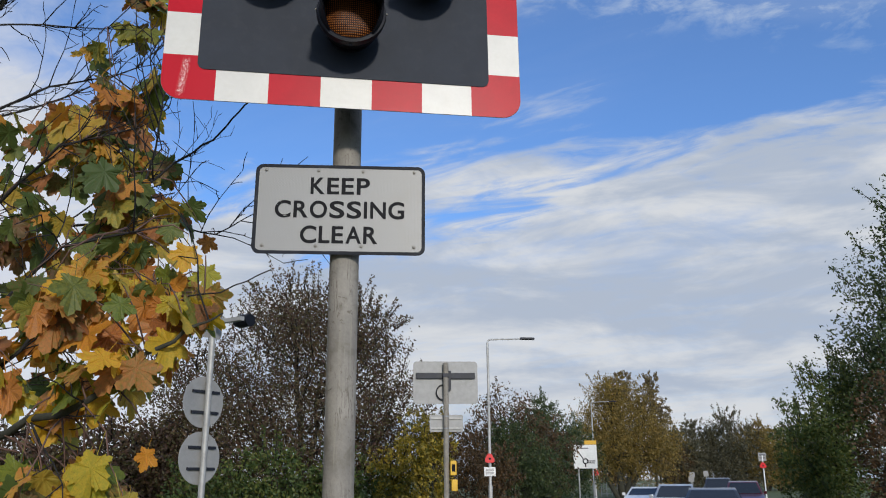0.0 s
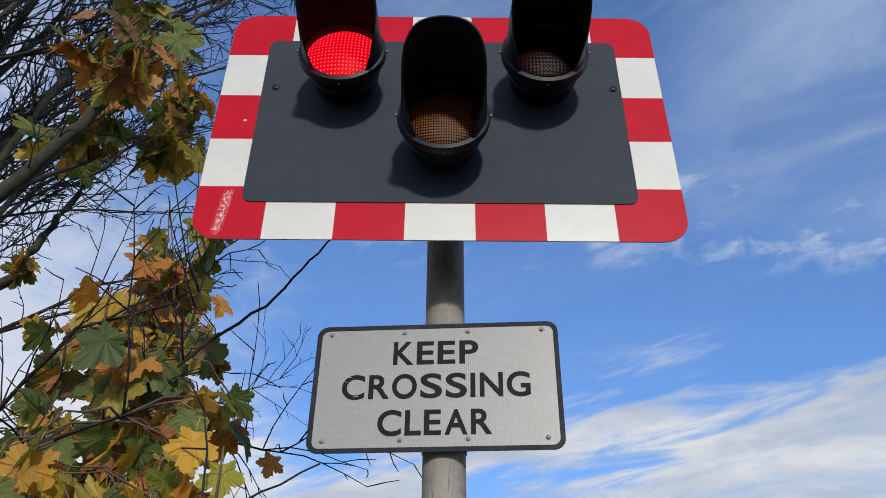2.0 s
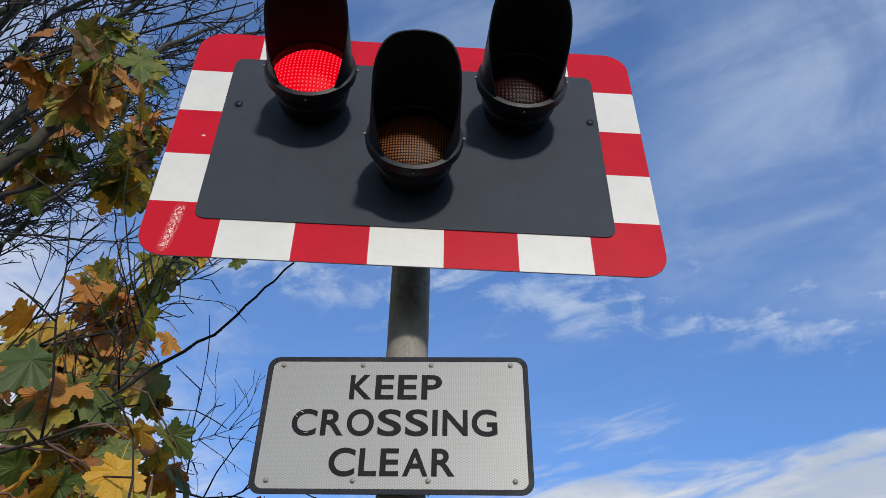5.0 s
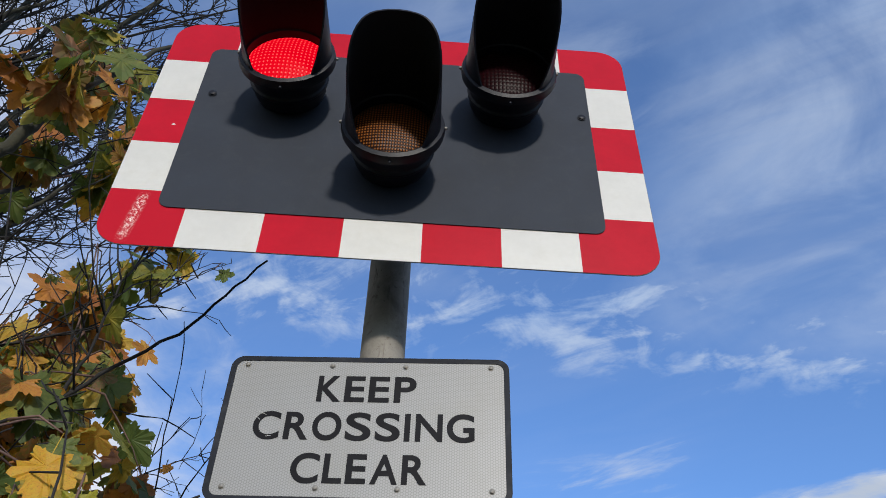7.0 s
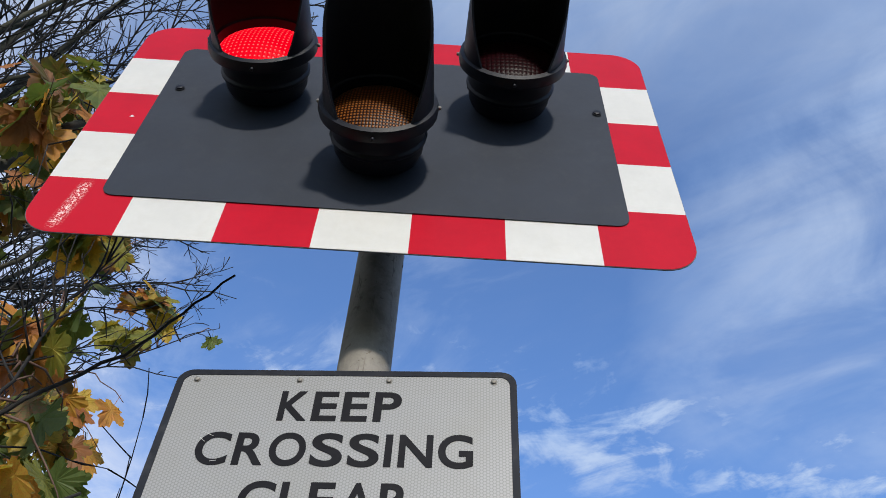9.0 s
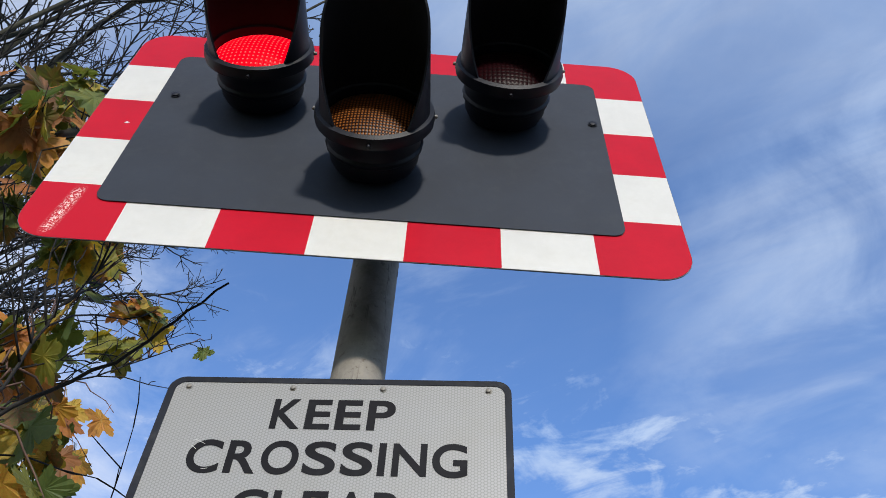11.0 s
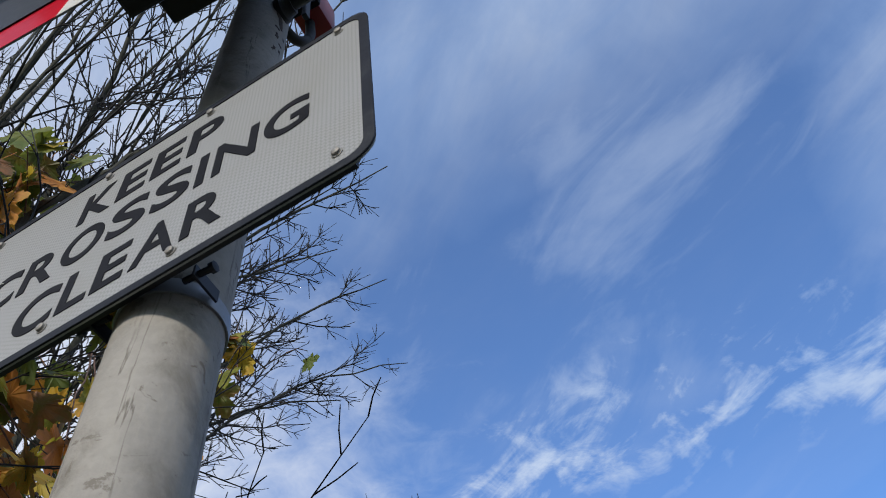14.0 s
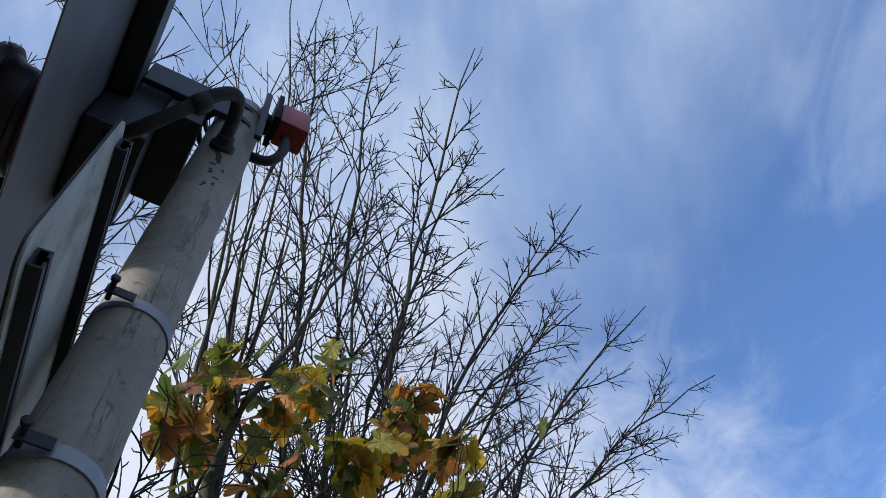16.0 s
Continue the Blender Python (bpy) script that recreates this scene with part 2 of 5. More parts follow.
RED = material("red_sheeting", (0.43, 0.005, 0.017), 0.34, vary=0.06, bump=0.01, spec=0.12)
RED_SCUFFED = scuffed_red()
WHITE = material("white_sheeting", (0.55, 0.54, 0.505), 0.4, vary=0.04, bump=0.02, dirt=(0.4, 0.37, 0.3), dirt_amount=0.18, dirt_scale=9)
PANEL = material("grey_panel_paint", (0.0145, 0.0195, 0.0305), 0.68, vary=0.1, bump=0.05, spec=0.35, dirt=(0.05, 0.052, 0.056), dirt_amount=0.15, dirt_scale=20)
BLACK = material("black_lamp_plastic", (0.004, 0.005, 0.0095), 0.46, vary=0.2, bump=0.06, spec=0.22)
BLACK_MATT = material("black_hood_inside", (0.007, 0.0062, 0.0085), 0.85, vary=0.2, bump=0.02, spec=0.2)
ALUMINIUM = material("dull_aluminium", (0.29, 0.29, 0.285), 0.6, 0.2, vary=0.07, dirt=(0.17, 0.17, 0.15), dirt_amount=0.3, dirt_scale=4)
BOARD_BACK = material("dull_grey_board_back", (0.095, 0.1, 0.11), 0.6, 0.2, vary=0.15, dirt=(0.12, 0.12, 0.11), dirt_amount=0.3)
ALGAE = material("weathered_sign_back", (0.34, 0.36, 0.345), 0.6, 0.15, vary=0.15, dirt=(0.1, 0.12, 0.07), dirt_amount=0.75, dirt_scale=7)
DARK_STEEL = material("dark_grey_steel", (0.011, 0.013, 0.021), 0.55, 0.2, vary=0.2, dirt=(0.06, 0.06, 0.05), dirt_amount=0.35)
RUST_STAIN = material("dark_rust_stain", (0.045, 0.03, 0.022), 0.9, vary=0.4, grain=300)
BAND = material("galvanised_band", (0.24, 0.25, 0.26), 0.45, 0.5, vary=0.15, dirt=(0.2, 0.17, 0.13), dirt_amount=0.4, dirt_scale=12)
POLE = material("weathered_grey_post_paint", (0.225, 0.208, 0.18), 0.7, vary=0.16, scale=5, grain=90, bump=0.35, dirt=(0.12, 0.105, 0.08), dirt_amount=0.8, dirt_scale=9, runs=(0.28, 0.26, 0.21))
GALV = material("galvanised_steel", (0.36, 0.36, 0.35), 0.55, 0.4, vary=0.12, dirt=(0.2, 0.19, 0.17), dirt_amount=0.3)
BOLT = material("zinc_bolt", (0.2, 0.195, 0.18), 0.6, 0.3, vary=0.15, grain=200, dirt=(0.2, 0.13, 0.07), dirt_amount=0.4, dirt_scale=40)
SIGN_FACE = reflective_material("white_reflective_sheeting", (0.285, 0.285, 0.278))
SIGN_BLACK = material("black_sign_vinyl", (0.007, 0.007, 0.009), 0.6, vary=0.2, bump=0.02, spec=0.12, dirt=(0.03, 0.03, 0.03), dirt_amount=0.2, dirt_scale=30)
SIGN_EDGE = material("faded_black_edging", (0.013, 0.015, 0.021), 0.6, vary=0.2, spec=0.15, dirt=(0.07, 0.07, 0.07), dirt_amount=0.35, dirt_scale=12)
LENS_LIT = lens_material("lit_red_lens", (0.02, 0.0005, 0.001), (0.03, 0.001, 0.001), 2.5, spec=0.03)
LENS_RED = lens_material("unlit_red_lens", (0.008, 0.001, 0.002), (0.016, 0.0015, 0.003), spec=0.05)
LENS_AMBER = lens_material("unlit_amber_lens", (0.014, 0.0035, 0.001), (0.25, 0.082, 0.016), pitch=225.0, spec=0.1)
RUBBER = material("black_cable_sheath", (0.009, 0.009, 0.011), 0.7, vary=0.3, bump=0.2, dirt=(0.07, 0.08, 0.05), dirt_amount=0.4, dirt_scale=18)
SOUNDER_RED = material("red_sounder_plastic", (0.22, 0.015, 0.017), 0.45, vary=0.1, bump=0.03)
BARK = material("grey_green_bark", (0.034, 0.033, 0.021), 0.9, vary=0.35, scale=14, grain=70, bump=0.8, dirt=(0.025, 0.022, 0.02), dirt_amount=0.6, dirt_scale=5)
TWIG = material("dark_twig_bark", (0.011, 0.0095, 0.009), 0.85, vary=0.3, bump=0.3)
TWIG_RED = material("young_reddish_stem", (0.11, 0.06, 0.045), 0.7, vary=0.25, bump=0.2)
MAPLE = leaf_material("autumn_maple_leaf", [(0.0, (0.0649, 0.104, 0.0307)), (0.24, (0.112, 0.147, 0.0389)), (0.38, (0.26, 0.248, 0.0472)), (0.52, (0.472, 0.319, 0.0496)),
                                            (0.66, (0.507, 0.218, 0.0448)), (0.78, (0.366, 0.147, 0.0543)), (0.9, (0.189, 0.1, 0.0472)), (1.0, (0.0944, 0.13, 0.0354))], 0.42)
MAPLE_LOW = leaf_material("yellowing_maple_leaf", [(0.0, (0.106, 0.153, 0.0295)), (0.2, (0.26, 0.283, 0.0354)), (0.45, (0.59, 0.389, 0.0354)), (0.65, (0.59, 0.248, 0.0354)), (0.82, (0.448, 0.189, 0.059)), (1.0, (0.153, 0.177, 0.0354))], 0.42)
HAW = leaf_material("dark_hawthorn_leaf", [(0.0, (0.04, 0.03, 0.022)), (0.4, (0.085, 0.046, 0.034)), (0.7, (0.07, 0.075, 0.03)), (1.0, (0.13, 0.08, 0.042))], 0.2)
GREEN = leaf_material("dark_green_leaf", [(0.0, (0.025, 0.045, 0.022)), (0.6, (0.05, 0.08, 0.03)), (1.0, (0.085, 0.105, 0.035))], 0.25)
FRESH = leaf_material("green_shrub_leaf", [(0.0, (0.035, 0.065, 0.022)), (0.6, (0.07, 0.11, 0.03)), (1.0, (0.14, 0.15, 0.035))], 0.3)
BIRCH = leaf_material("pale_birch_leaf", [(0.0, (0.11, 0.095, 0.07)), (0.5, (0.17, 0.14, 0.09)), (1.0, (0.24, 0.18, 0.1))], 0.25)
GOLD = leaf_material("golden_autumn_leaf", [(0.0, (0.09, 0.08, 0.024)), (0.5, (0.2, 0.145, 0.038)), (1.0, (0.31, 0.21, 0.052))], 0.25)
YELLOW = leaf_material("yellow_green_leaf", [(0.0, (0.07, 0.08, 0.014)), (0.5, (0.2, 0.16, 0.02)), (1.0, (0.36, 0.26, 0.03))], 0.25)
RUST = leaf_material("brown_hedge_leaf", [(0.0, (0.03, 0.03, 0.014)), (0.5, (0.075, 0.045, 0.022)), (1.0, (0.13, 0.07, 0.028))], 0.2)
FARWOOD = leaf_material("far_mixed_leaf", [(0.0, (0.05, 0.058, 0.045)), (0.5, (0.09, 0.09, 0.055)), (1.0, (0.14, 0.12, 0.065))], 0.2)
GRASS = material("verge_grass", (0.06, 0.085, 0.025), 0.95, vary=0.35, scale=0.4, grain=14, bump=0.6, dirt=(0.11, 0.085, 0.035), dirt_amount=0.5, dirt_scale=0.9)
BLADE = leaf_material("grass_blade", [(0.0, (0.035, 0.06, 0.014)), (0.6, (0.07, 0.095, 0.022)), (1.0, (0.13, 0.11, 0.035))], 0.2)
ASPHALT = material("worn_asphalt", (0.055, 0.055, 0.056), 0.9, vary=0.2, scale=0.6, grain=45, bump=0.5, dirt=(0.085, 0.08, 0.075), dirt_amount=0.4, dirt_scale=0.7)
KERB = material("concrete_kerb", (0.3, 0.29, 0.27), 0.9, vary=0.15, bump=0.3, each=0.1)
PAVING = material("footway_asphalt", (0.075, 0.073, 0.07), 0.92, vary=0.2, scale=0.8, grain=50, bump=0.4)
YELLOW_PLASTIC = material("yellow_phone_box", (0.62, 0.36, 0.02), 0.5, vary=0.1)
POPPY = material("red_poppy_plastic", (0.6, 0.012, 0.015), 0.5, vary=0.08)
WHITE_PLATE = material("white_painted_plate", (0.68, 0.69, 0.68), 0.5, vary=0.06, dirt=(0.4, 0.4, 0.37), dirt_amount=0.3)
GREY_BAR = material("grey_sign_legend", (0.12, 0.12, 0.13), 0.6)
GLASS = glass_material("car_glass", (0.02, 0.023, 0.028))
TYRE = material("tyre_rubber", (0.015, 0.015, 0.016), 0.85)
RIM = material("alloy_rim", (0.4, 0.41, 0.42), 0.35, 0.8)
HEADLIGHT = glass_material("headlight_glass", (0.5, 0.52, 0.55))
TAILLIGHT = glass_material("taillight_red", (0.35, 0.01, 0.012))
CAR_DARK = material("dark_grey_car_paint", (0.035, 0.04, 0.05), 0.3, 0.4, vary=0.05, bump=0, coat=0.6)
CAR_SILVER = material("silver_car_paint", (0.45, 0.47, 0.49), 0.3, 0.5, vary=0.05, bump=0, coat=0.6)
CAR_WHITE = material("white_car_paint", (0.72, 0.73, 0.74), 0.3, vary=0.04, bump=0, coat=0.6)
CAR_RED = material("dark_red_car_paint", (0.16, 0.012, 0.02), 0.3, 0.3, vary=0.05, bump=0, coat=0.6)

# ---- building helpers ----


def from_bm(name, bm, mat, smooth=False):
    me = bpy.data.meshes.new(name)
    bmesh.ops.recalc_face_normals(bm, faces=bm.faces)
    bm.to_mesh(me)
    bm.free()
    for m in mat if isinstance(mat, (list, tuple)) else (mat,):
        me.materials.append(m)
    if smooth:
        me.polygons.foreach_set("use_smooth", [True] * len(me.polygons))
        me.set_sharp_from_angle(angle=radians(40))
    return me


def part(name, bm, mat, parent, label="", smooth=False, at=None):
    """Links a bmesh as one mesh object under a thing or a part."""
    ob = new(name, bm if isinstance(bm, bpy.types.Mesh) else from_bm(name, bm, mat, smooth))
    ob.parent = parent
    if at is not None:
        ob.matrix_basis = at
    if label:
        ob["label"] = label
    return ob


def thing(name, label, category, at=None, group="", kind=""):
    ob = tagged(new(name), label, category, group, kind)
    ob.empty_display_size = 0.1
    if at is not None:
        ob.matrix_basis = at
    return ob


def rounded(x0, z0, x1, z1, r, n=6):
    """Outline of a rectangle with round corners, in x and z, anticlockwise."""
    pts = []
    for cx, cz, a in ((x1 - r, z0 + r, -90), (x1 - r, z1 - r, 0), (x0 + r, z1 - r, 90), (x0 + r, z0 + r, 180)):
        for i in range(n + 1):
            b = radians(a + 90 * i / n)
            pts.append((cx + r * math.cos(b), cz + r * math.sin(b)))
    return pts


def prism(pts, y0, y1, bm=None):
    """A plate: the outline pts in x and z, from y0 (front) to y1."""
    bm = bm or bmesh.new()
    a = [bm.verts.new((x, y0, z)) for x, z in pts]
    b = [bm.verts.new((x, y1, z)) for x, z in pts]
    bm.faces.new(a)
    bm.faces.new(b[::-1])
    for i in range(len(pts)):
        j = (i + 1) % len(pts)
        bm.faces.new((a[j], a[i], b[i], b[j]))
    return bm


def frame_plate(outer, inner, y0, y1):
    """A plate with a hole; both outlines have the same count of points."""
    bm = bmesh.new()
    rings = [[bm.verts.new((x, y, z)) for x, z in o] for o, y in ((outer, y0), (inner, y0), (inner, y1), (outer, y1))]
    n = len(outer)
    for r in range(4):
        p, q = rings[r], rings[(r + 1) % 4]
        for i in range(n):
            j = (i + 1) % n
            bm.faces.new((p[i], p[j], q[j], q[i]))
    return bm


def block(x0, y0, z0, x1, y1, z1, bevel=0.0, bm=None):
    bm = bm or bmesh.new()
    v = [bm.verts.new((x, y, z)) for x in (x0, x1) for y in (y0, y1) for z in (z0, z1)]
    fs = [bm.faces.new([v[i] for i in f]) for f in ((0, 1, 3, 2), (4, 6, 7, 5), (0, 4, 5, 1), (2, 3, 7, 6), (0, 2, 6, 4), (1, 5, 7, 3))]
    if bevel:
        edges = {e for f in fs for e in f.edges}
        bmesh.ops.bevel(bm, geom=list(edges), offset=bevel, segments=2, affect="EDGES", profile=0.6)
    return bm


def lathe(profile, n=24, axis="z", at=(0, 0, 0), bm=None, closed=False):
    """Turns (radius, height) pairs about an axis."""
    bm = bm or bmesh.new()
    rings = []
    for r, h in profile:
        ring = []
        for i in range(n):
            a = 2 * math.pi * i / n
            c, s = r * math.cos(a), r * math.sin(a)
            p = (c, s, h) if axis == "z" else ((c, h, s) if axis == "y" else (h, c, s))
            ring.append(bm.verts.new(Vector(p) + Vector(at)))
        rings.append(ring)
    pairs = list(zip(rings, rings[1:])) + ([(rings[-1], rings[0])] if closed else [])
    for p, q in pairs:
        for i in range(n):
            j = (i + 1) % n
            bm.faces.new((p[i], p[j], q[j], q[i]))
    if not closed:
        bm.faces.new(rings[0][::-1])
        bm.faces.new(rings[-1])
    return bm


def tube_data(paths, sides=5):
    """Tapered tubes: each path is a list of (point, radius). Returns vertices and faces."""
    verts, faces = [], []
    for path in paths:
        base, n = len(verts), len(path)
        for i, (p, r) in enumerate(path):
            a, b = path[max(i - 1, 0)][0], path[min(i + 1, n - 1)][0]
            d = (b - a).normalized() if (b - a).length > 1e-9 else Vector((0, 0, 1))
            u = d.orthogonal().normalized() if abs(d.z) > 0.95 else d.cross(Vector((0, 0, 1))).normalized()
            w = d.cross(u)
            for s in range(sides):
                t = 2 * math.pi * s / sides
                verts.append(p + (u * math.cos(t) + w * math.sin(t)) * r)
        for i in range(n - 1):
            for s in range(sides):
                o, q = base + i * sides, base + (i + 1) * sides
                faces.append((o + s, o + (s + 1) % sides, q + (s + 1) % sides, q + s))
        faces.append(tuple(base + s for s in range(sides))[::-1])
        faces.append(tuple(base + (n - 1) * sides + s for s in range(sides)))
    return verts, faces


def data_mesh(name, verts, faces, mat, smooth=True):
    me = bpy.data.meshes.new(name)
    me.from_pydata([tuple(v) for v in verts], [], faces)
    me.materials.append(mat)
    if smooth:
        me.polygons.foreach_set("use_smooth", [True] * len(me.polygons))
    me.update()
    return me


def pipe(points, radius, mat, name="pipe", sides=10, steps=6):
    """A smooth bent pipe through points."""
    pts = [Vector(p) for p in points]
    out = []
    for i in range(len(pts) - 1):
        p0, p1, p2, p3 = pts[max(i - 1, 0)], pts[i], pts[i + 1], pts[min(i + 2, len(pts) - 1)]
        for s in range(steps):
            t = s / steps
            out.append(0.5 * ((2 * p1) + (p2 - p0) * t + (2 * p0 - 5 * p1 + 4 * p2 - p3) * t * t + (3 * p1 - p0 - 3 * p2 + p3) * t ** 3))
    out.append(pts[-1])
    return data_mesh(name, *tube_data([[(p, radius) for p in out]], sides), mat)


# ---- ground, road, verge ----
ROAD = [(4.9, -60), (4.9, -5), (5.7, 5), (7.9, 14), (10.2, 20), (15.6, 31), (23.5, 45), (31.3, 60), (42.2, 81), (57.3, 110), (90, 170), (150, 270)]


def smooth_line(pts, steps=5):
    p = [Vector((x, y, 0)) for x, y in pts]
    out = []
    for i in range(len(p) - 1):
        a, b, c, d = p[max(i - 1, 0)], p[i], p[i + 1], p[min(i + 2, len(p) - 1)]
        for s in range(steps):
            t = s / steps
            out.append(0.5 * ((2 * b) + (c - a) * t + (2 * a - 5 * b + 4 * c - d) * t * t + (3 * b - a - 3 * c + d) * t ** 3))
    out.append(p[-1])
    return out


ROAD_LINE = smooth_line(ROAD)


def strip(lo, hi, z0, z1, name, mat, label, kind="structure", category=""):
    """A slab along the road between two offsets from its middle line."""
    bm = bmesh.new()
    rows = []
    for i, p in enumerate(ROAD_LINE):
        d = (ROAD_LINE[min(i + 1, len(ROAD_LINE) - 1)] - ROAD_LINE[max(i - 1, 0)]).normalized()
        side = Vector((d.y, -d.x, 0))
        rows.append([bm.verts.new(p + side * o + Vector((0, 0, z))) for o, z in ((lo, z0), (lo, z1), (hi, z1), (hi, z0))])
    for a, b in zip(rows, rows[1:]):
        for i in range(3):
            bm.faces.new((a[i], a[i + 1], b[i + 1], b[i]))
    return tagged(new(name, from_bm(name, bm, mat)), label, category or name, kind=kind)


bm = bmesh.new()
bmesh.ops.create_grid(bm, x_segments=40, y_segments=40, size=1500)
ground = tagged(new("ground", from_bm("ground", bm, GRASS)), "short autumn grass with bare patches beside the road", "ground", kind="structure")
strip(-3.4, 3.4, -0.05, 0.01, "road", ASPHALT, "worn grey asphalt road that bends away to the right", category="road")
strip(-3.56, -3.4, -0.05, 0.11, "kerb", KERB, "pale concrete kerb along the road", category="kerb")
strip(3.4, 3.56, -0.05, 0.11, "kerb", KERB, "pale concrete kerb along the road", category="kerb")
strip(-5.2, -3.56, -0.05, 0.1, "pavement", PAVING, "dark asphalt footway behind the kerb", category="pavement")

# ---- the crossing signal ----
UNIT, BOTTOM, TOP, HALF, BORDER = 0.19, 2.95, 3.845, 0.667, 0.124
POST_X, POST_Y, POST_R = 0.016, 0.266, 0.055
TILT = pose(0, 0, 3.5) @ pose(0, 0, 0, -0.75) @ pose(0, 0, -3.5)   # the board tips back a little at its top
LEAN = pose(0, POST_Y, 3.3) @ pose(0, 0, 0, -2.6) @ pose(0, -POST_Y, -3.3)   # the post stands a little out of plumb


def stripe_shapes():
    """Outlines of the red and white border blocks, with their colours; the corner blocks wrap round the corners."""
    xs = [-HALF] + [UNIT * (k - 3.5) for k in range(1, 7)] + [HALF]
    zs = [BOTTOM + 0.178 + 0.1765 * k for k in range(4)]
    zi0, zi1, xi = BOTTOM + BORDER, TOP - BORDER, HALF - BORDER
    out = []
    for k in range(1, 6):
        for lo, hi in ((BOTTOM, zi0 + 0.006), (zi1 - 0.006, TOP)):
            out.append(([(xs[k], lo), (xs[k + 1], lo), (xs[k + 1], hi), (xs[k], hi)], k % 2 == 0))
    for k in range(3):
        for lo, hi in ((-HALF, -xi + 0.006), (xi - 0.006, HALF)):
            out.append(([(lo, zs[k]), (hi, zs[k]), (hi, zs[k + 1]), (lo, zs[k + 1])], k % 2 == 1))
    r, n = 0.075, 7
    for sx in (-1, 1):
        for sz in (-1, 1):
            x_out, z_out = sx * HALF, BOTTOM if sz < 0 else TOP
            x_in, z_in = sx * (xi - 0.006), zi0 + 0.006 if sz < 0 else zi1 - 0.006
            x_end, z_end = (xs[1] if sx < 0 else xs[6]), (zs[0] if sz < 0 else zs[3])
            arc = [(x_out - sx * r * (1 - math.sin(radians(90 * i / n))), z_out - sz * r * (1 - math.cos(radians(90 * i / n)))) for i in range(n + 1)]
            pts = [(x_end, z_in), (x_end, z_out)] + arc + [(x_out, z_end), (x_in, z_end), (x_in, z_in)]
            if sx * sz > 0:
                pts = pts[::-1]
            out.append((pts, True))
    return out


def signal_lamp(parent, x, z, lens_mat, lens_label, y0=0.0):
    """One lamp: round body, clamped rim with screws, lens and a long cut-away hood."""
    lamp = part("lamp", lathe([(0.072, -0.002), (0.09, -0.01), (0.097, -0.026), (0.099, -0.05), (0.104, -0.054), (0.106, -0.064), (0.101, -0.069), (0.104, -0.1), (0.114, -0.113)], 32, "y", (x, y0, z)), BLACK, parent, "black round signal lamp", True)
    part("rim", lathe([(0.118, -0.112), (0.126, -0.116), (0.128, -0.128), (0.125, -0.142), (0.114, -0.145), (0.107, -0.14), (0.107, -0.112)], 36, "y", (x, y0, z), closed=True), BLACK, lamp, "", True)
    # domed lens
    prof = [(0.001, -0.142), (0.03, -0.1405), (0.06, -0.136), (0.085, -0.129), (0.1, -0.122), (0.106, -0.116), (0.106, -0.113)]
    bm = lathe(prof, 32, "y")
    lens = part("lens", bm, lens_mat, lamp, lens_label, True, pose(x, y0, z))
    # hood: a tube that opens downwards, its edge sweeping from the rim's foot up to the tip
    bm = bmesh.new()
    n, rings = 40, 8
    grid = {}
    for side, rad in (("o", 0.118), ("i", 0.113)):
        for i in range(n + 1):
            a = radians(-50 + 280 * i / n)           # from low right over the top to low left
            up = (math.sin(a) + 0.766) / 1.766
            reach = 0.012 + 0.262 * (1 - (1 - min(up / 0.93, 1)) ** 1.7) if up < 0.93 else 0.274
            for j in range(rings + 1):
                f = j / rings
                rr = rad * (1 - 0.075 * f)
                grid[side, i, j] = bm.verts.new((x + rr * math.cos(a), y0 - 0.12 - reach * f, z + rr * math.sin(a) - 0.012 * f))
    for side in "oi":
        for i in range(n):
            for j in range(rings):
                f = bm.faces.new((grid[side, i, j], grid[side, i + 1, j], grid[side, i + 1, j + 1], grid[side, i, j + 1]))
                f.material_index = 0 if side == "o" else 1
    for i in range(n):
        bm.faces.new((grid["o", i, rings], grid["o", i + 1, rings], grid["i", i + 1, rings], grid["i", i, rings]))
    for i in (0, n):
        for j in range(rings):
            bm.faces.new((grid["o", i, j], grid["o", i, j + 1], grid["i", i, j + 1], grid["i", i, j]))
    part("hood", bm, (BLACK, BLACK_MATT), lamp, "black hood open underneath", True)
    for a in (3, 177, 270):
        c, s = math.cos(radians(a)), math.sin(radians(a))
        bm = lathe([(0.004, -0.003), (0.0045, 0.004), (0.003, 0.006)], 8, "x")
        part("screw", bm, BLACK if a == 270 else BOLT, lamp, "", True, pose(x + 0.127 * c, y0 - 0.128, z + 0.127 * s, 0, -a, 0))
    return lamp


def bolt_head(name, parent, at, r=0.007, washer=0.011, mat=BOLT):
    bm = lathe([(washer, 0.0), (washer, -0.0012), (r, -0.0014), (r, -0.0042), (r * 0.7, -0.0052)], 10, "y")
    return part(name, bm, mat, parent, "", True, at)


signal = thing("crossing_signal", "crossing light signal, red and white bordered board on grey post", "signal", pose(0, 0, 0))
part("post", lathe([(POST_R + 0.012, -0.05), (POST_R + 0.012, 0.02), (POST_R, 0.03), (POST_R, 1.2), (POST_R, 2.4), (POST_R, 3.715)], 40, "z", (POST_X, POST_Y, 0)), POLE, signal,
     "weathered grey painted steel post, stained and flaking", True, LEAN)
part("post_cap", lathe([(POST_R + 0.004, 3.7), (POST_R + 0.005, 3.74), (POST_R - 0.012, 3.752), (0.01, 3.758)], 32, "z", (POST_X, POST_Y, 0)), ALUMINIUM, signal, "", True, LEAN)
board = part("board", prism(rounded(-HALF, BOTTOM, HALF, TOP, 0.075, 7), 0.0022, 0.0046), BOARD_BACK, signal, "dull grey metal backing board", at=TILT)
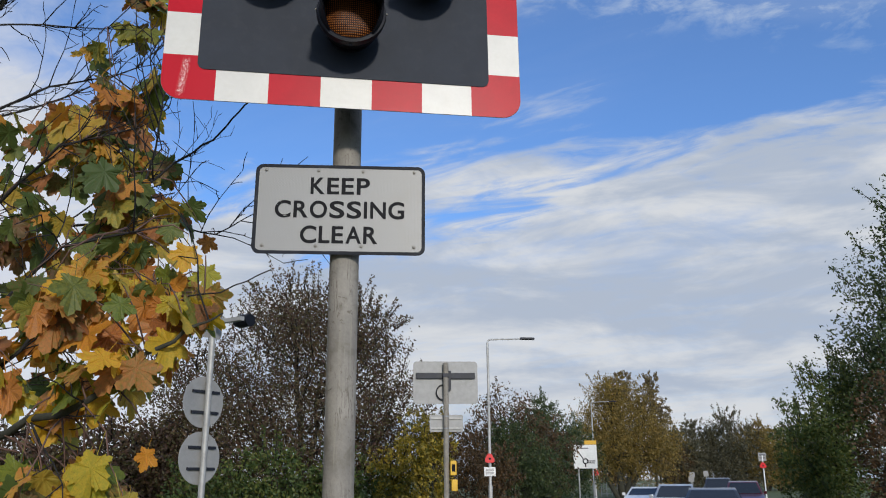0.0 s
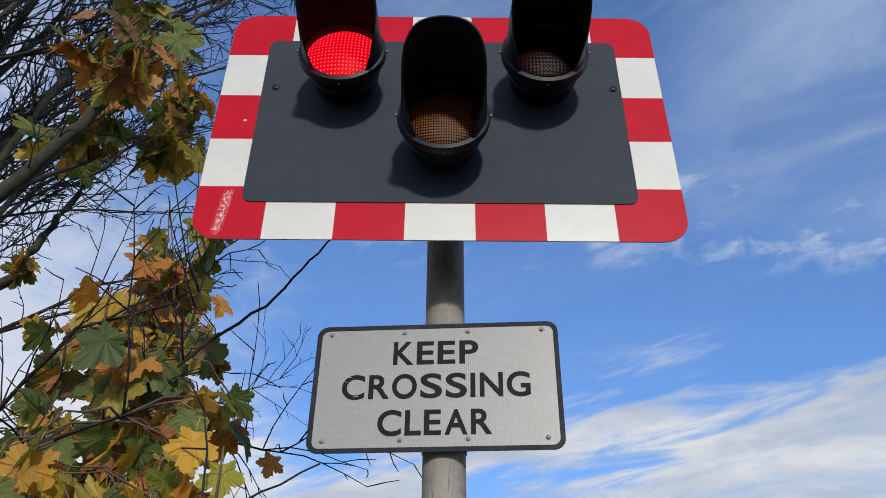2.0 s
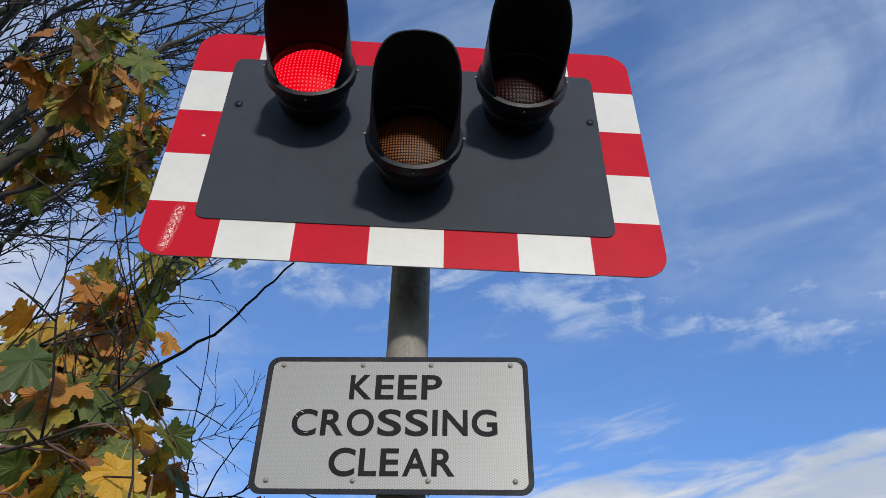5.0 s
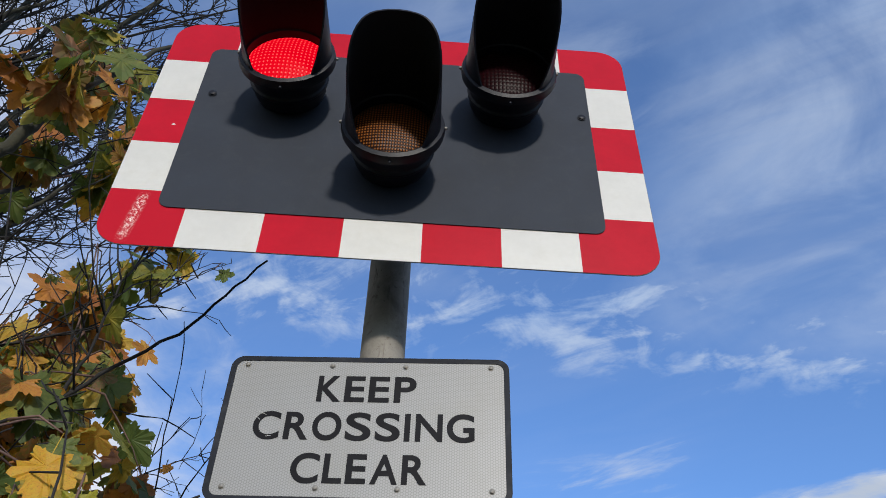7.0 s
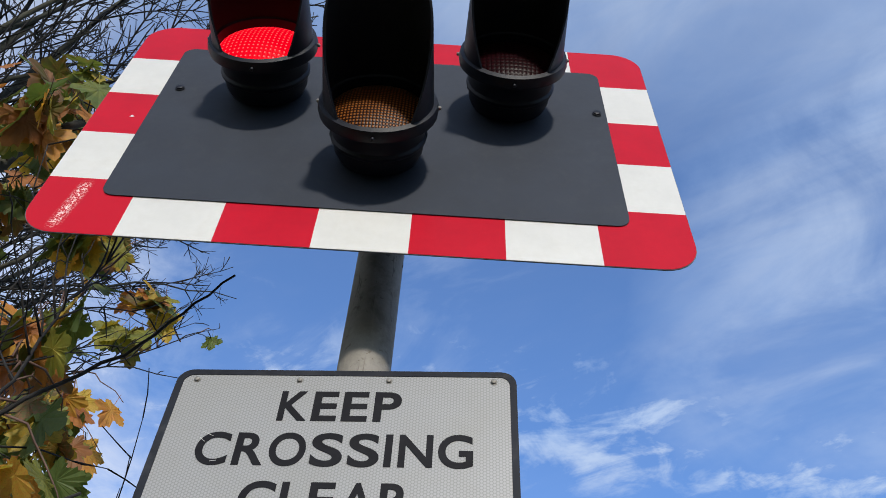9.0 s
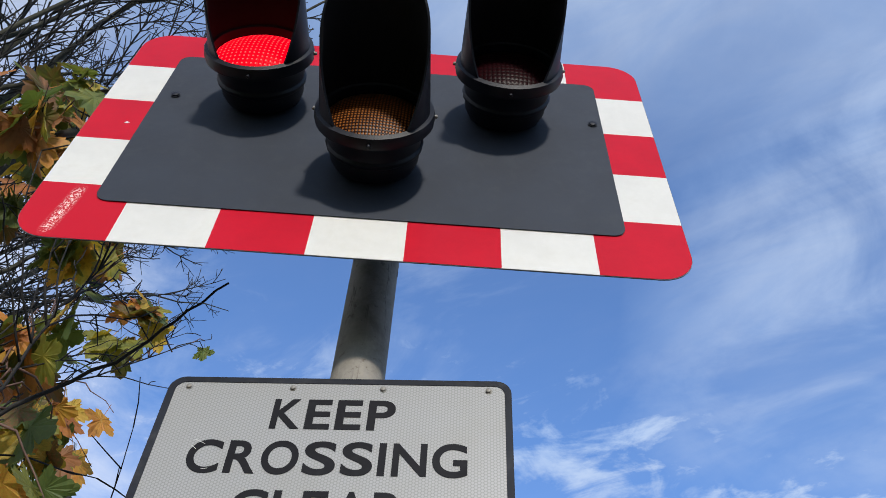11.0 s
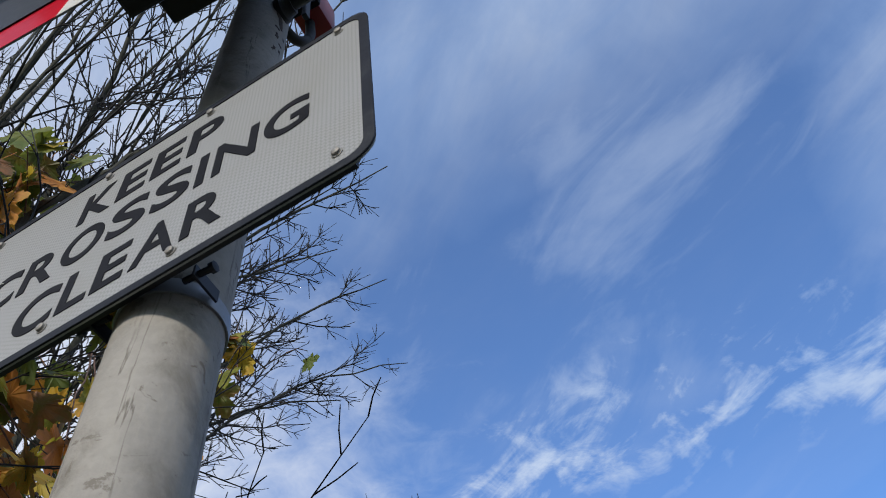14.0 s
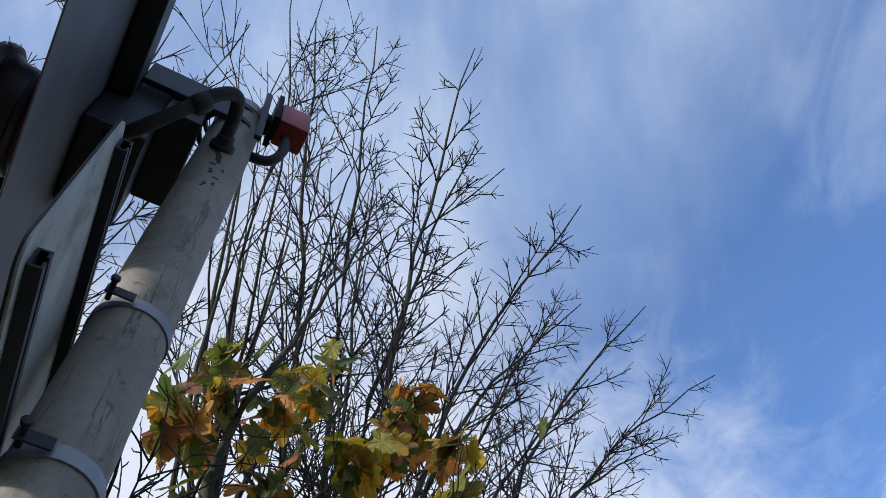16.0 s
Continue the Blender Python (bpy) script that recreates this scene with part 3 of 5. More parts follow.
for pts, is_red in stripe_shapes():
    low_left = is_red and len(pts) > 4 and min(p[0] for p in pts) < -0.6 and min(p[1] for p in pts) < 2.96
    part("border_block", prism([(x * 0.9985, 3.3975 + (z - 3.3975) * 0.998) for x, z in pts], 0.0014, 0.002), RED_SCUFFED if low_left else (RED if is_red else WHITE), board,
         "scratched red reflective block" if low_left else ("red reflective block" if is_red else "white reflective block"))
panel = part("dark_panel", prism(rounded(-HALF + BORDER, BOTTOM + BORDER, HALF - BORDER, TOP - BORDER, 0.028, 5), -0.0016, -0.0002), PANEL, board, "matt dark grey panel")
for x, z in ((-0.502, 3.512), (0.52, 3.514)):
    bolt_head("panel_bolt", board, pose(x, -0.0034, z), 0.009, 0.012, BLACK)
part("chip", prism([(-0.582, 3.376), (-0.575, 3.374), (-0.57, 3.378), (-0.577, 3.382)], 0.0006, 0.0012), WHITE, board, "small white chip in the red sheeting")
LAMPS = ((-0.288, 3.522, LENS_LIT, "lit red lens with small prisms"), (0.3, 3.522, LENS_RED, "unlit dark red lens"), (0.008, 3.268, LENS_AMBER, "unlit amber lens with small prisms"))
for x, z, mat, label in LAMPS:
    signal_lamp(signal, x, z, mat, label, -0.0034).matrix_basis = TILT
# the back: cross rail, terminal box, clamp plate and conduit
for x0, x1 in ((-0.6, -0.171), (0.046, 0.6)):
    part("cross_rail", block(x0, 0.007, 3.5, x1, 0.058, 3.63, 0.006), DARK_STEEL, signal, "dark steel cross rail")
part("terminal_box", block(-0.17, 0.0066, 3.34, 0.045, 0.128, 3.67, 0.008), DARK_STEEL, signal, "dark grey terminal box")
part("post_bracket", block(-0.16, 0.1285, 3.49, 0.062, 0.209, 3.66, 0.004), DARK_STEEL, signal, "dark steel bracket")
part("mounting_arm", block(0.063, 0.0585, 3.57, 0.078, 0.25, 3.69, 0.003), DARK_STEEL, signal, "flat steel mounting arm")
for z in (3.6, 3.69):
    part("post_clamp", lathe([(POST_R + 0.001, z - 0.014), (POST_R + 0.008, z - 0.012), (POST_R + 0.008, z + 0.012), (POST_R + 0.001, z + 0.014)], 32, "z", (POST_X, POST_Y, 0), closed=True), DARK_STEEL, signal, "", True)
part("conduit", pipe([(0.02, 0.06, 3.37), (0.035, 0.07, 3.31), (0.08, 0.105, 3.275), (0.134, 0.16, 3.31), (0.182, 0.215, 3.365), (0.184, 0.25, 3.4), (0.14, 0.262, 3.415), (0.075, 0.262, 3.4)], 0.0145, RUBBER), None, signal, "black flexible cable conduit")
part("cable_gland", lathe([(0.026, 0.066), (0.026, 0.078), (0.02, 0.084), (0.017, 0.098)], 16, "x", (0.0, 0.264, 3.4)), RUBBER, signal, "", True)
part("cable_joint", lathe([(0.017, 0), (0.021, 0.006), (0.021, 0.03), (0.017, 0.036)], 14, "z"), RUBBER, signal, "", True, pose(0.154, 0.184, 3.325, -35, 32, 0))
marks = random.Random(14)
for k in range(11):   # rust marks on the paint under the cable's entry
    a, z = marks.uniform(-12, 24), 3.36 - 0.017 * k + marks.uniform(-0.008, 0.008)
    half, tall = marks.uniform(0.002, 0.007), marks.uniform(0.002, 0.006) if k > 2 else 0.014
    at = LEAN @ pose(POST_X + (POST_R - 0.0002) * math.cos(radians(a)), POST_Y + (POST_R - 0.0002) * math.sin(radians(a)), z, marks.uniform(-25, 25), 0, a)
    part("rust_mark", block(-0.0005, -half, -tall, 0.0007, half, tall), RUST_STAIN, signal, at=at)
part("clamp_strip", block(0.078, 0.318, 3.5, 0.09, 0.334, 3.81, 0.003), DARK_STEEL, signal, "upright dark steel strip")

sounder = thing("alarm_sounder", "small red warning sounder box fixed to the back of the post", "alarm", pose(0, 0, 0))
part("box", block(0.022, 0.364, 3.658, 0.092, 0.44, 3.786, 0.01), SOUNDER_RED, sounder, "red plastic box", True)
part("bracket", block(0.014, 0.35, 3.65, 0.096, 0.3635, 3.82, 0.003), BLACK_MATT, sounder, "thin black mounting plate")
part("bracket_arm", block(0.02, 0.3225, 3.7, 0.06, 0.3495, 3.75, 0.002), BLACK_MATT, sounder)
part("cable", pipe([(0.05, 0.392, 3.662), (0.05, 0.396, 3.595), (0.042, 0.384, 3.54), (0.03, 0.36, 3.525), (0.02, 0.315, 3.54)], 0.012, RUBBER), None, sounder, "black looped cable")

# ---- the KEEP CROSSING CLEAR sign ----
SIGN_W, SIGN_H = 0.638, 0.352


def word_mesh(text, x0, x1, z0, z1, y, thick, mat, bold=0.021):
    """Raised letters of one word, fitted into a box of x and z."""
    font = bpy.data.curves.new("word", "FONT")
    font.body, font.extrude, font.offset = text, 0.01, bold
    font.space_character = 1.06
    holder = new("word", font)
    me = bpy.data.meshes.new_from_object(holder.evaluated_get(bpy.context.evaluated_depsgraph_get()))
    bpy.data.objects.remove(holder)
    co = np.empty(len(me.vertices) * 3)
    me.vertices.foreach_get("co", co)
    co = co.reshape(-1, 3)
    lo, hi = co.min(0), co.max(0)
    f = (co - lo) / (hi - lo)
    out = np.stack([x0 + f[:, 0] * (x1 - x0), y - thick * f[:, 2], z0 + f[:, 1] * (z1 - z0)], 1)
    me.vertices.foreach_set("co", out.ravel())
    me.materials.clear()
    me.materials.append(mat)
    me.update()
    return me


def c_rail(z, half):
    """A folded channel behind the sign."""
    h, d, t = 0.016, 0.018, 0.003
    pts = [(0.0035, -h), (d, -h), (d, -h * 0.25), (d - t, -h * 0.25), (d - t, -h + t), (0.0035 + t, -h + t), (0.0035 + t, h - t), (d - t, h - t), (d - t, h * 0.25), (d, h * 0.25), (d, h), (0.0035, h)]
    bm = bmesh.new()
    a = [bm.verts.new((-half, y, z + q)) for y, q in pts]
    b = [bm.verts.new((half, y, z + q)) for y, q in pts]
    bm.faces.new(a)
    bm.faces.new(b[::-1])
    for i in range(len(pts)):
        j = (i + 1) % len(pts)
        bm.faces.new((a[i], a[j], b[j], b[i]))
    return bm


road_sign = thing("road_sign", "white sign with black words KEEP CROSSING CLEAR on the signal post", "sign", pose(-0.007, 0.157, 2.61, -0.8, 0.2, -4.7))
hw, hh = SIGN_W / 2, SIGN_H / 2
plate = part("plate", prism(rounded(-hw, -hh, hw, hh, 0.028), 0.0, 0.003), ALGAE, road_sign, "weathered aluminium plate, green with algae behind")
part("face", prism(rounded(-hw + 0.0095, -hh + 0.0095, hw - 0.0095, hh - 0.0095, 0.02), -0.0012, -0.0002), SIGN_FACE, road_sign, "off-white reflective face")
part("edging", frame_plate(rounded(-hw - 0.003, -hh - 0.002, hw + 0.002, hh + 0.002, 0.029), rounded(-hw + 0.0105, -hh + 0.0105, hw - 0.0105, hh - 0.0105, 0.019), -0.0025, -0.0001), SIGN_EDGE, road_sign, "black edging, scuffed grey")
# letters: each with its own place along the line
LINES = (("KEEP", 0.049, 95, 1025, (425, 512, 525, 598, 613, 688, 705, 785)),
         ("CROSSING", 0.144, 75, 1055, (200, 298, 315, 405, 416, 522, 537, 630, 645, 735, 750, 771, 790, 888, 903, 1003)),
         ("CLEAR", 0.2435, 57, 1085, (352, 455, 470, 540, 552, 625, 640, 738, 752, 842)))
for text, top, start, wide, ends in LINES:
    for i, letter in enumerate(text):
        x0, x1 = ((e - start) / wide * SIGN_W - hw for e in ends[2 * i:2 * i + 2])
        over = 0.0012 if letter in "COSG" else 0.0
        part("letter", word_mesh(letter, x0, x1, hh - top - 0.0675 - over, hh - top + over, -0.0014, 0.0008, SIGN_BLACK), None, road_sign, "black capital letter " + letter)
for row, xs in ((0.154, (-0.283, -0.086, 0.083, 0.279)), (-0.146, (-0.283, -0.087, 0.083, 0.279))):
    for x in xs:
        bolt_head("bolt", road_sign, pose(x, -0.0012, row), 0.005, 0.0068)
    part("rail", c_rail(row if row > 0 else row + 0.006, 0.29), DARK_STEEL, road_sign, "dark channel rail")
for x, z, ln, a in ((-0.228, 0.028, 0.022, 24), (-0.236, 0.016, 0.014, 40), (-0.206, -0.028, 0.012, -10)):
    part("scratch", block(-ln / 2, -0.0027, -0.0003, ln / 2, -0.00235, 0.0003), WHITE, road_sign, "pale scratch", at=pose(x, 0, z, 0, a, 0))
# post clamps: a band round the post and a bolt at each side, in the sign's own frame
to_sign = road_sign.matrix_basis.inverted()
for row, z in ((0.154, 2.762), (-0.146, 2.463)):
    band = part("clamp_band", lathe([(POST_R + 0.0005, z - 0.011), (POST_R + 0.003, z - 0.011), (POST_R + 0.003, z + 0.011), (POST_R + 0.0005, z + 0.011)], 36, "z", (POST_X, POST_Y, 0), closed=True), BAND, road_sign,
                "galvanised steel band", True, to_sign @ LEAN)
    for sx in (-1, 1):
        ear = block(POST_X + sx * 0.063 - 0.0015, 0.215, z - 0.009, POST_X + sx * 0.063 + 0.0015, 0.255, z + 0.009, 0.0005)
        part("clamp_ear", ear, DARK_STEEL, band)
        bm = lathe([(0.004, -0.02), (0.004, 0.012), (0.0065, 0.0125), (0.0065, 0.018), (0.0035, 0.019)], 8, "x")
        part("clamp_bolt", bm, DARK_STEEL, band, "", True, pose(POST_X + sx * 0.066, 0.222, z, 0, 0, 0 if sx > 0 else 180))

# ---- the sycamore-leaved maple and its bare neighbours ----
rng = random.Random(7)


def rand_dir(r=rng):
    while True:
        v = Vector((r.uniform(-1, 1), r.uniform(-1, 1), r.uniform(-1, 1)))
        if 0.05 < v.length < 1:
            return v.normalized()


def grow(start, heading, length, radius, level, paths, r, lift=0.25, wander=0.22, counts=(11, 8, 8, 4), fine=0.0038):
    """A branch with its side branches; paths collects tapered tubes by level."""
    n = 7 if level < 2 else (6 if level == 2 else 4)
    p, d, path = start.copy(), heading.normalized(), []
    end = max(radius * (0.35 if level > 1 else 0.14), 0.0022)
    for i in range(n + 1):
        path.append((p.copy(), radius + (end - radius) * i / n))
        d = (d + rand_dir(r) * wander * (0.5 if level == 0 else 1) + Vector((0, 0, lift * 0.3))).normalized()
        p = p + d * length / n
    paths.setdefault(level, []).append(path)
    if level >= 4 or length < 0.09:
        return
    count = counts[level]
    for c in range(count):
        t = (0.3 if level == 0 else 0.14) + (0.7 if level == 0 else 0.84) * (c + r.random() * 0.8) / count
        at = min(t, 0.999) * n
        i = int(at)
        q = path[i][0].lerp(path[i + 1][0], at - i)
        ahead = (path[i + 1][0] - path[i][0]).normalized()
        out = ahead.cross(rand_dir(r)).normalized()
        spread = r.uniform(0.5, 0.95) if level else r.uniform(0.55, 1.0)
        h = (ahead * (1 - spread * 0.35) + out * spread + Vector((0, 0, lift * 0.6))).normalized()
        size = length * r.uniform(0.34, 0.56) * (1.12 - 0.5 * t)
        if level == 3:
            size = length * r.uniform(0.18, 0.4)
        grow(q, h, size, max(path[i][1] * r.uniform(0.42, 0.6), fine * (1.25 if level < 2 else 1.0)), level + 1, paths, r, lift, wander, counts, fine)


def maple_leaf(seed):
    """A five-lobed, toothed leaf about 1 across, folded along its veins; its stalk's end is the origin, it points along +y."""
    r = random.Random(seed)
    lobes = ((-132, 0.4), (-66, 0.56), (0, 0.64), (66, 0.56), (132, 0.4))
    ring = []
    for k, (a, ln) in enumerate(lobes):
        ln *= r.uniform(0.9, 1.08)
        a += r.uniform(-5, 5)
        w = 27 if k in (1, 2, 3) else 22
        for da, f in ((-w, 0.68), (-w * 0.88, 0.86), (-w * 0.55, 0.8), (-w * 0.4, 0.93), (0, 1.04), (w * 0.4, 0.93), (w * 0.55, 0.8), (w * 0.88, 0.86), (w, 0.68)):
            ring.append((a + da, ln * f))
        if k < 4:
            ring.append(((a + lobes[k + 1][0]) / 2, 0.33 if k in (1, 2) else 0.29))
    cy = 0.36
    curl, fold = r.uniform(0.1, 0.45), r.uniform(0.05, 0.22)
    verts = [(0, cy, 0.0), (0, 0.14, 0.0)]
    for a, ln in ring:
        x, y = ln * math.sin(radians(a)), cy + ln * math.cos(radians(a))
        z = -curl * (x * x + (y - cy) ** 2) + fold * abs(math.sin(radians(a * 1.35))) * ln + r.uniform(-0.02, 0.02)
        verts.append((x, y, z))
    n = len(ring)
    faces = [(0, 2 + i, 3 + i) for i in range(n - 1)] + [(0, 2 + n - 1, 1), (0, 1, 2)]
    # stalk
    s = len(verts)
    verts += [(-0.008, 0.14, 0), (0.008, 0.14, 0), (0.006, -0.3, 0.05), (-0.006, -0.3, 0.05)]
    faces.append((s, s + 1, s + 2, s + 3))
    return verts, faces


LEAVES = [maple_leaf(40 + i) for i in range(7)]
LEAF_MESHES = [data_mesh("leaf", v, f, MAPLE, False) for v, f in LEAVES]
LOW_LEAF_MESHES = [data_mesh("leaf", v, f, MAPLE_LOW, False) for v, f in LEAVES]

# limbs of the maple: polylines with a radius at each end
BOUGHS = [
    ([(-2.85, 1.0, 2.9), (-2.3, 0.9, 3.35), (-1.75, 0.8, 3.72), (-1.52, 0.74, 3.98), (-1.42, 0.72, 4.2), (-1.33, 0.8, 4.55), (-1.22, 0.95, 4.95), (-1.0, 1.1, 5.4), (-0.86, 1.3, 5.9)], 0.05, 0.002),
    ([(-2.85, 1.0, 2.5), (-2.4, 1.3, 3.2), (-2.02, 1.5, 3.77), (-1.97, 1.5, 3.93), (-1.89, 1.5, 4.17), (-1.83, 1.5, 4.37), (-1.6, 1.6, 4.8)], 0.04, 0.008),
    ([(-2.85, 1.0, 4.6), (-2.6, 1.5, 5.79), (-2.47, 1.5, 5.99), (-2.0, 1.6, 6.6)], 0.05, 0.003),
    ([(-2.8, 1.0, 1.2), (-1.8, 0.6, 1.55), (-1.15, 0.4, 2.1), (-0.87, 0.35, 2.56), (-0.76, 0.34, 2.74), (-0.66, 0.335, 2.83), (-0.52, 0.33, 2.94), (-0.42, 0.315, 3.06), (-0.325, 0.295, 3.175)], 0.0101, 0.0028),
    ([(-0.76, 0.34, 2.74), (-0.74, 0.36, 2.88), (-0.73, 0.38, 3.14), (-0.69, 0.42, 3.36)], 0.006, 0.002),
    ([(-2.8, 1.0, 1.2), (-1.8, 0.5, 1.6), (-1.1, 0.0, 1.75), (-0.72, -0.28, 1.85), (-0.5, -0.3, 2.03), (-0.36, -0.26, 2.12)], 0.024, 0.003),
    ([(-1.8, 0.5, 1.6), (-1.3, 0.25, 2.1), (-0.95, 0.05, 2.4), (-0.6, -0.15, 2.42)], 0.012, 0.003),
    ([(-1.9, 1.1, 2.3), (-1.5, 0.75, 2.7), (-1.15, 0.5, 2.95), (-0.85, 0.5, 3.05)], 0.012, 0.003),
    ([(-1.75, 0.8, 3.72), (-1.6, 1.05, 4.1), (-1.55, 1.4, 4.6), (-1.45, 1.65, 5.05)], 0.014, 0.003),
    ([(-2.4, 1.3, 3.2), (-1.9, 1.3, 3.35), (-1.5, 1.3, 3.6), (-1.2, 1.4, 3.75)], 0.014, 0.003),
    ([(-1.9, 1.3, 3.35), (-1.5, 1.3, 3.5), (-1.12, 1.45, 3.82), (-0.92, 1.76, 4.31)], 0.008, 0.002),
    ([(-1.35, 1.2, 2.81), (-0.9, 1.25, 2.88), (-0.6, 1.2, 2.8), (-0.35, 1.15, 2.95)], 0.008, 0.002),
    ([(-1.9, 2.2, 2.9), (-1.6, 2.7, 3.45), (-1.3, 3.05, 3.85), (-1.0, 3.2, 4.06)], 0.008, 0.002),
    ([(-2.85, 1.0, 3.3), (-2.2, 0.9, 3.6), (-1.6, 0.95, 3.75), (-1.05, 1.1, 3.85)], 0.012, 0.002),
    ([(-0.9, 0.05, 2.2), (-0.6, -0.1, 2.18), (-0.38, -0.2, 2.2), (-0.226, -0.224, 2.27)], 0.004, 0.002),
]
# where the leaves still hang: middle, half sizes, count of leaves
CLUSTERS = [
    ((-1.17, 0.45, 4.2), (0.14, 0.2, 0.18), 18),
    ((-1.45, 0.62, 4.5), (0.2, 0.2, 0.3), 26),
    ((-1.5, 1.05, 4.8), (0.17, 0.22, 0.42), 34),
    ((-1.5, 1.65, 5.0), (0.17, 0.2, 0.32), 40),
    ((-1.26, 1.38, 4.38), (0.14, 0.2, 0.2), 22),
    ((-1.2, 1.55, 4.45), (0.12, 0.16, 0.22), 22),
    ((-1.6, 0.95, 4.25), (0.18, 0.22, 0.14), 14),
    ((-1.9, 1.0, 4.4), (0.2, 0.25, 0.2), 12),
    ((-1.33, 1.23, 3.77), (0.12, 0.1, 0.07), 6),
    ((-1.9, 1.1, 3.9), (0.2, 0.3, 0.2), 8),
    ((-1.2, 1.1, 3.22), (0.36, 0.4, 0.26), 84),
    ((-1.0, 1.2, 3.45), (0.14, 0.25, 0.15), 24),
    ((-1.02, 0.85, 2.9), (0.4, 0.4, 0.34), 96),
    ((-0.85, 0.35, 2.5), (0.36, 0.42, 0.38), 104),
    ((-0.5, -0.12, 2.2), (0.1, 0.12, 0.2), 14),
    ((-0.6, 0.1, 2.4), (0.18, 0.22, 0.24), 30),
    ((-0.76, -0.1, 2.0), (0.32, 0.36, 0.36), 98),
    ((-0.78, -0.05, 1.5), (0.36, 0.4, 0.3), 90),
    ((-1.2, 0.6, 2.0), (0.42, 0.5, 0.6), 70),
    ((-1.5, 1.2, 2.8), (0.4, 0.45, 0.5), 50),
    ((-1.05, 0.75, 3.15), (0.28, 0.35, 0.28), 50),
]
SINGLES = [(-0.6, 0.1, 2.55), (-0.55, 0.05, 2.35), (-0.7, 0.4, 2.9), (-0.62, 0.0, 2.0), (-0.55, -0.2, 1.75), (-0.44, -0.15, 2.33), (-0.5, -0.15, 2.4), (-0.52, -0.3, 2.2), (-0.62, -0.42, 2.16), (-0.93, 1.93, 4.48), (-1.28, 3.0, 3.86), (-0.62, 1.2, 2.83)]


def maple():
    r = random.Random(11)
    paths, twigs, young = {}, [], []
    for k, (lean, h) in enumerate((((0.0, 0.02), 10.5), ((-0.1, 0.12), 10.0))):
        grow(Vector((-0.05 + 0.16 * (k - 1), 0.1 * k, -0.05)), Vector((lean[0], lean[1], 1)), h, 0.07 - 0.012 * k, 0, paths, r, wander=0.15, counts=(6, 5, 4, 3))
    base = Vector((-2.85, 1.0, 0))
    tree = thing("maple_tree", "half-bare maple with green, yellow and brown leaves on its lower branches", "tree", pose(*base))
    spots = []
    limbs = []
    for pts, r0, r1 in BOUGHS:
        v = [Vector(p) for p in pts]
        fine = []
        for i in range(len(v) - 1):
            for s in range(4):
                p = v[i].lerp(v[i + 1], s / 4) + rand_dir(r) * (0.012 if r0 > 0.022 else 0.004)
                fine.append(p)
        fine.append(v[-1])
        n = len(fine) - 1
        limbs.append([(p - base, r0 + (r1 - r0) * (i / n) ** 0.8) for i, p in enumerate(fine)])
        spots += [(p, i / n) for i, p in enumerate(fine) if i > n * 0.25]
        for i in range(4, n):   # side shoots
            if r0 == 0.0101 and i > n * 0.55 and i % 7:
                continue
            for _ in range(1 if r0 > 0.02 else 2):
                d = (fine[min(i + 1, n)] - fine[i - 1]).normalized()
                h = (d * 0.8 + rand_dir(r) * 0.9 + Vector((0, 0, 0.25))).normalized()
                ln = r.uniform(0.12, 0.5)
                p, path = fine[i].copy(), []
                for s in range(5):
                    path.append((p - base, 0.0032 * (1 - s / 7)))
                    p = p + h * ln / 4
                    h = (h + rand_dir(r) * 0.25).normalized()
                if p.x > -0.55 and p.y < 1.0:
                    continue
                twigs.append(path)
                for s in (2, 3, 4):
                    q = path[s][0]
                    e = q + (h + rand_dir(r) * 0.8).normalized() * ln * r.uniform(0.15, 0.35)
                    twigs.append([(q, 0.0022), (q.lerp(e, 0.5) + rand_dir(r) * 0.006, 0.002), (e, 0.0014)])
    leaves, single = [], []
    for (mid, half, count) in CLUSTERS:
        c, left = Vector(mid), count
        while left > 0:
            goal = c + Vector([h * v for h, v in zip(half, rand_dir(r) * r.uniform(0.25, 1.05))])
            start = min((s for s, _ in spots), key=lambda s: (s - goal).length + r.uniform(0, 0.25))
            sag = (goal - start).length
            path = []
            for s in range(6):
                t = s / 5
                p = start.lerp(goal, t) + Vector((0, 0, 0.12 * sag * math.sin(t * math.pi))) + rand_dir(r) * 0.012
                path.append((p - base, 0.0034 * (1 - 0.6 * t)))
            young.append(path)
            for _ in range(min(left, r.randint(4, 7))):
                t = r.uniform(0.4, 1.0) * 4.99
                i = int(t)
                leaves.append(path[i][0].lerp(path[i + 1][0], t - i))
                left -= 1
    for s in SINGLES:
        single.append(len(leaves))
        leaves.append(Vector(s) - base)
        near = min((q for q, _ in spots), key=lambda q: (q - Vector(s)).length)
        young.append([(near - base, 0.003), ((near + Vector(s)) / 2 - base + Vector((0, 0, 0.02)), 0.0025), (Vector(s) - base, 0.0018)])
    part("trunk", data_mesh("trunk", *tube_data(paths[0], 10), BARK), None, tree, "grey-green trunk in two stems")
    part("branchwork", data_mesh("limbs", *tube_data(paths[1] + [q for q in limbs if q[0][1] > 0.022], 7), BARK), None, tree)["kind"] = "stuff"
    part("twigwork", data_mesh("twigs", *tube_data(paths.get(2, []) + paths.get(3, []) + paths.get(4, []) + twigs + [q for q in limbs if q[0][1] <= 0.022], 5), TWIG), None, tree, "bare dark twigs")["kind"] = "stuff"
    part("young_growth", data_mesh("shoots", *tube_data(young, 5), TWIG_RED), None, tree, "thin reddish leaf-bearing shoots")["kind"] = "stuff"
    eye = Vector((-0.6, -0.2, 2.6)) - base
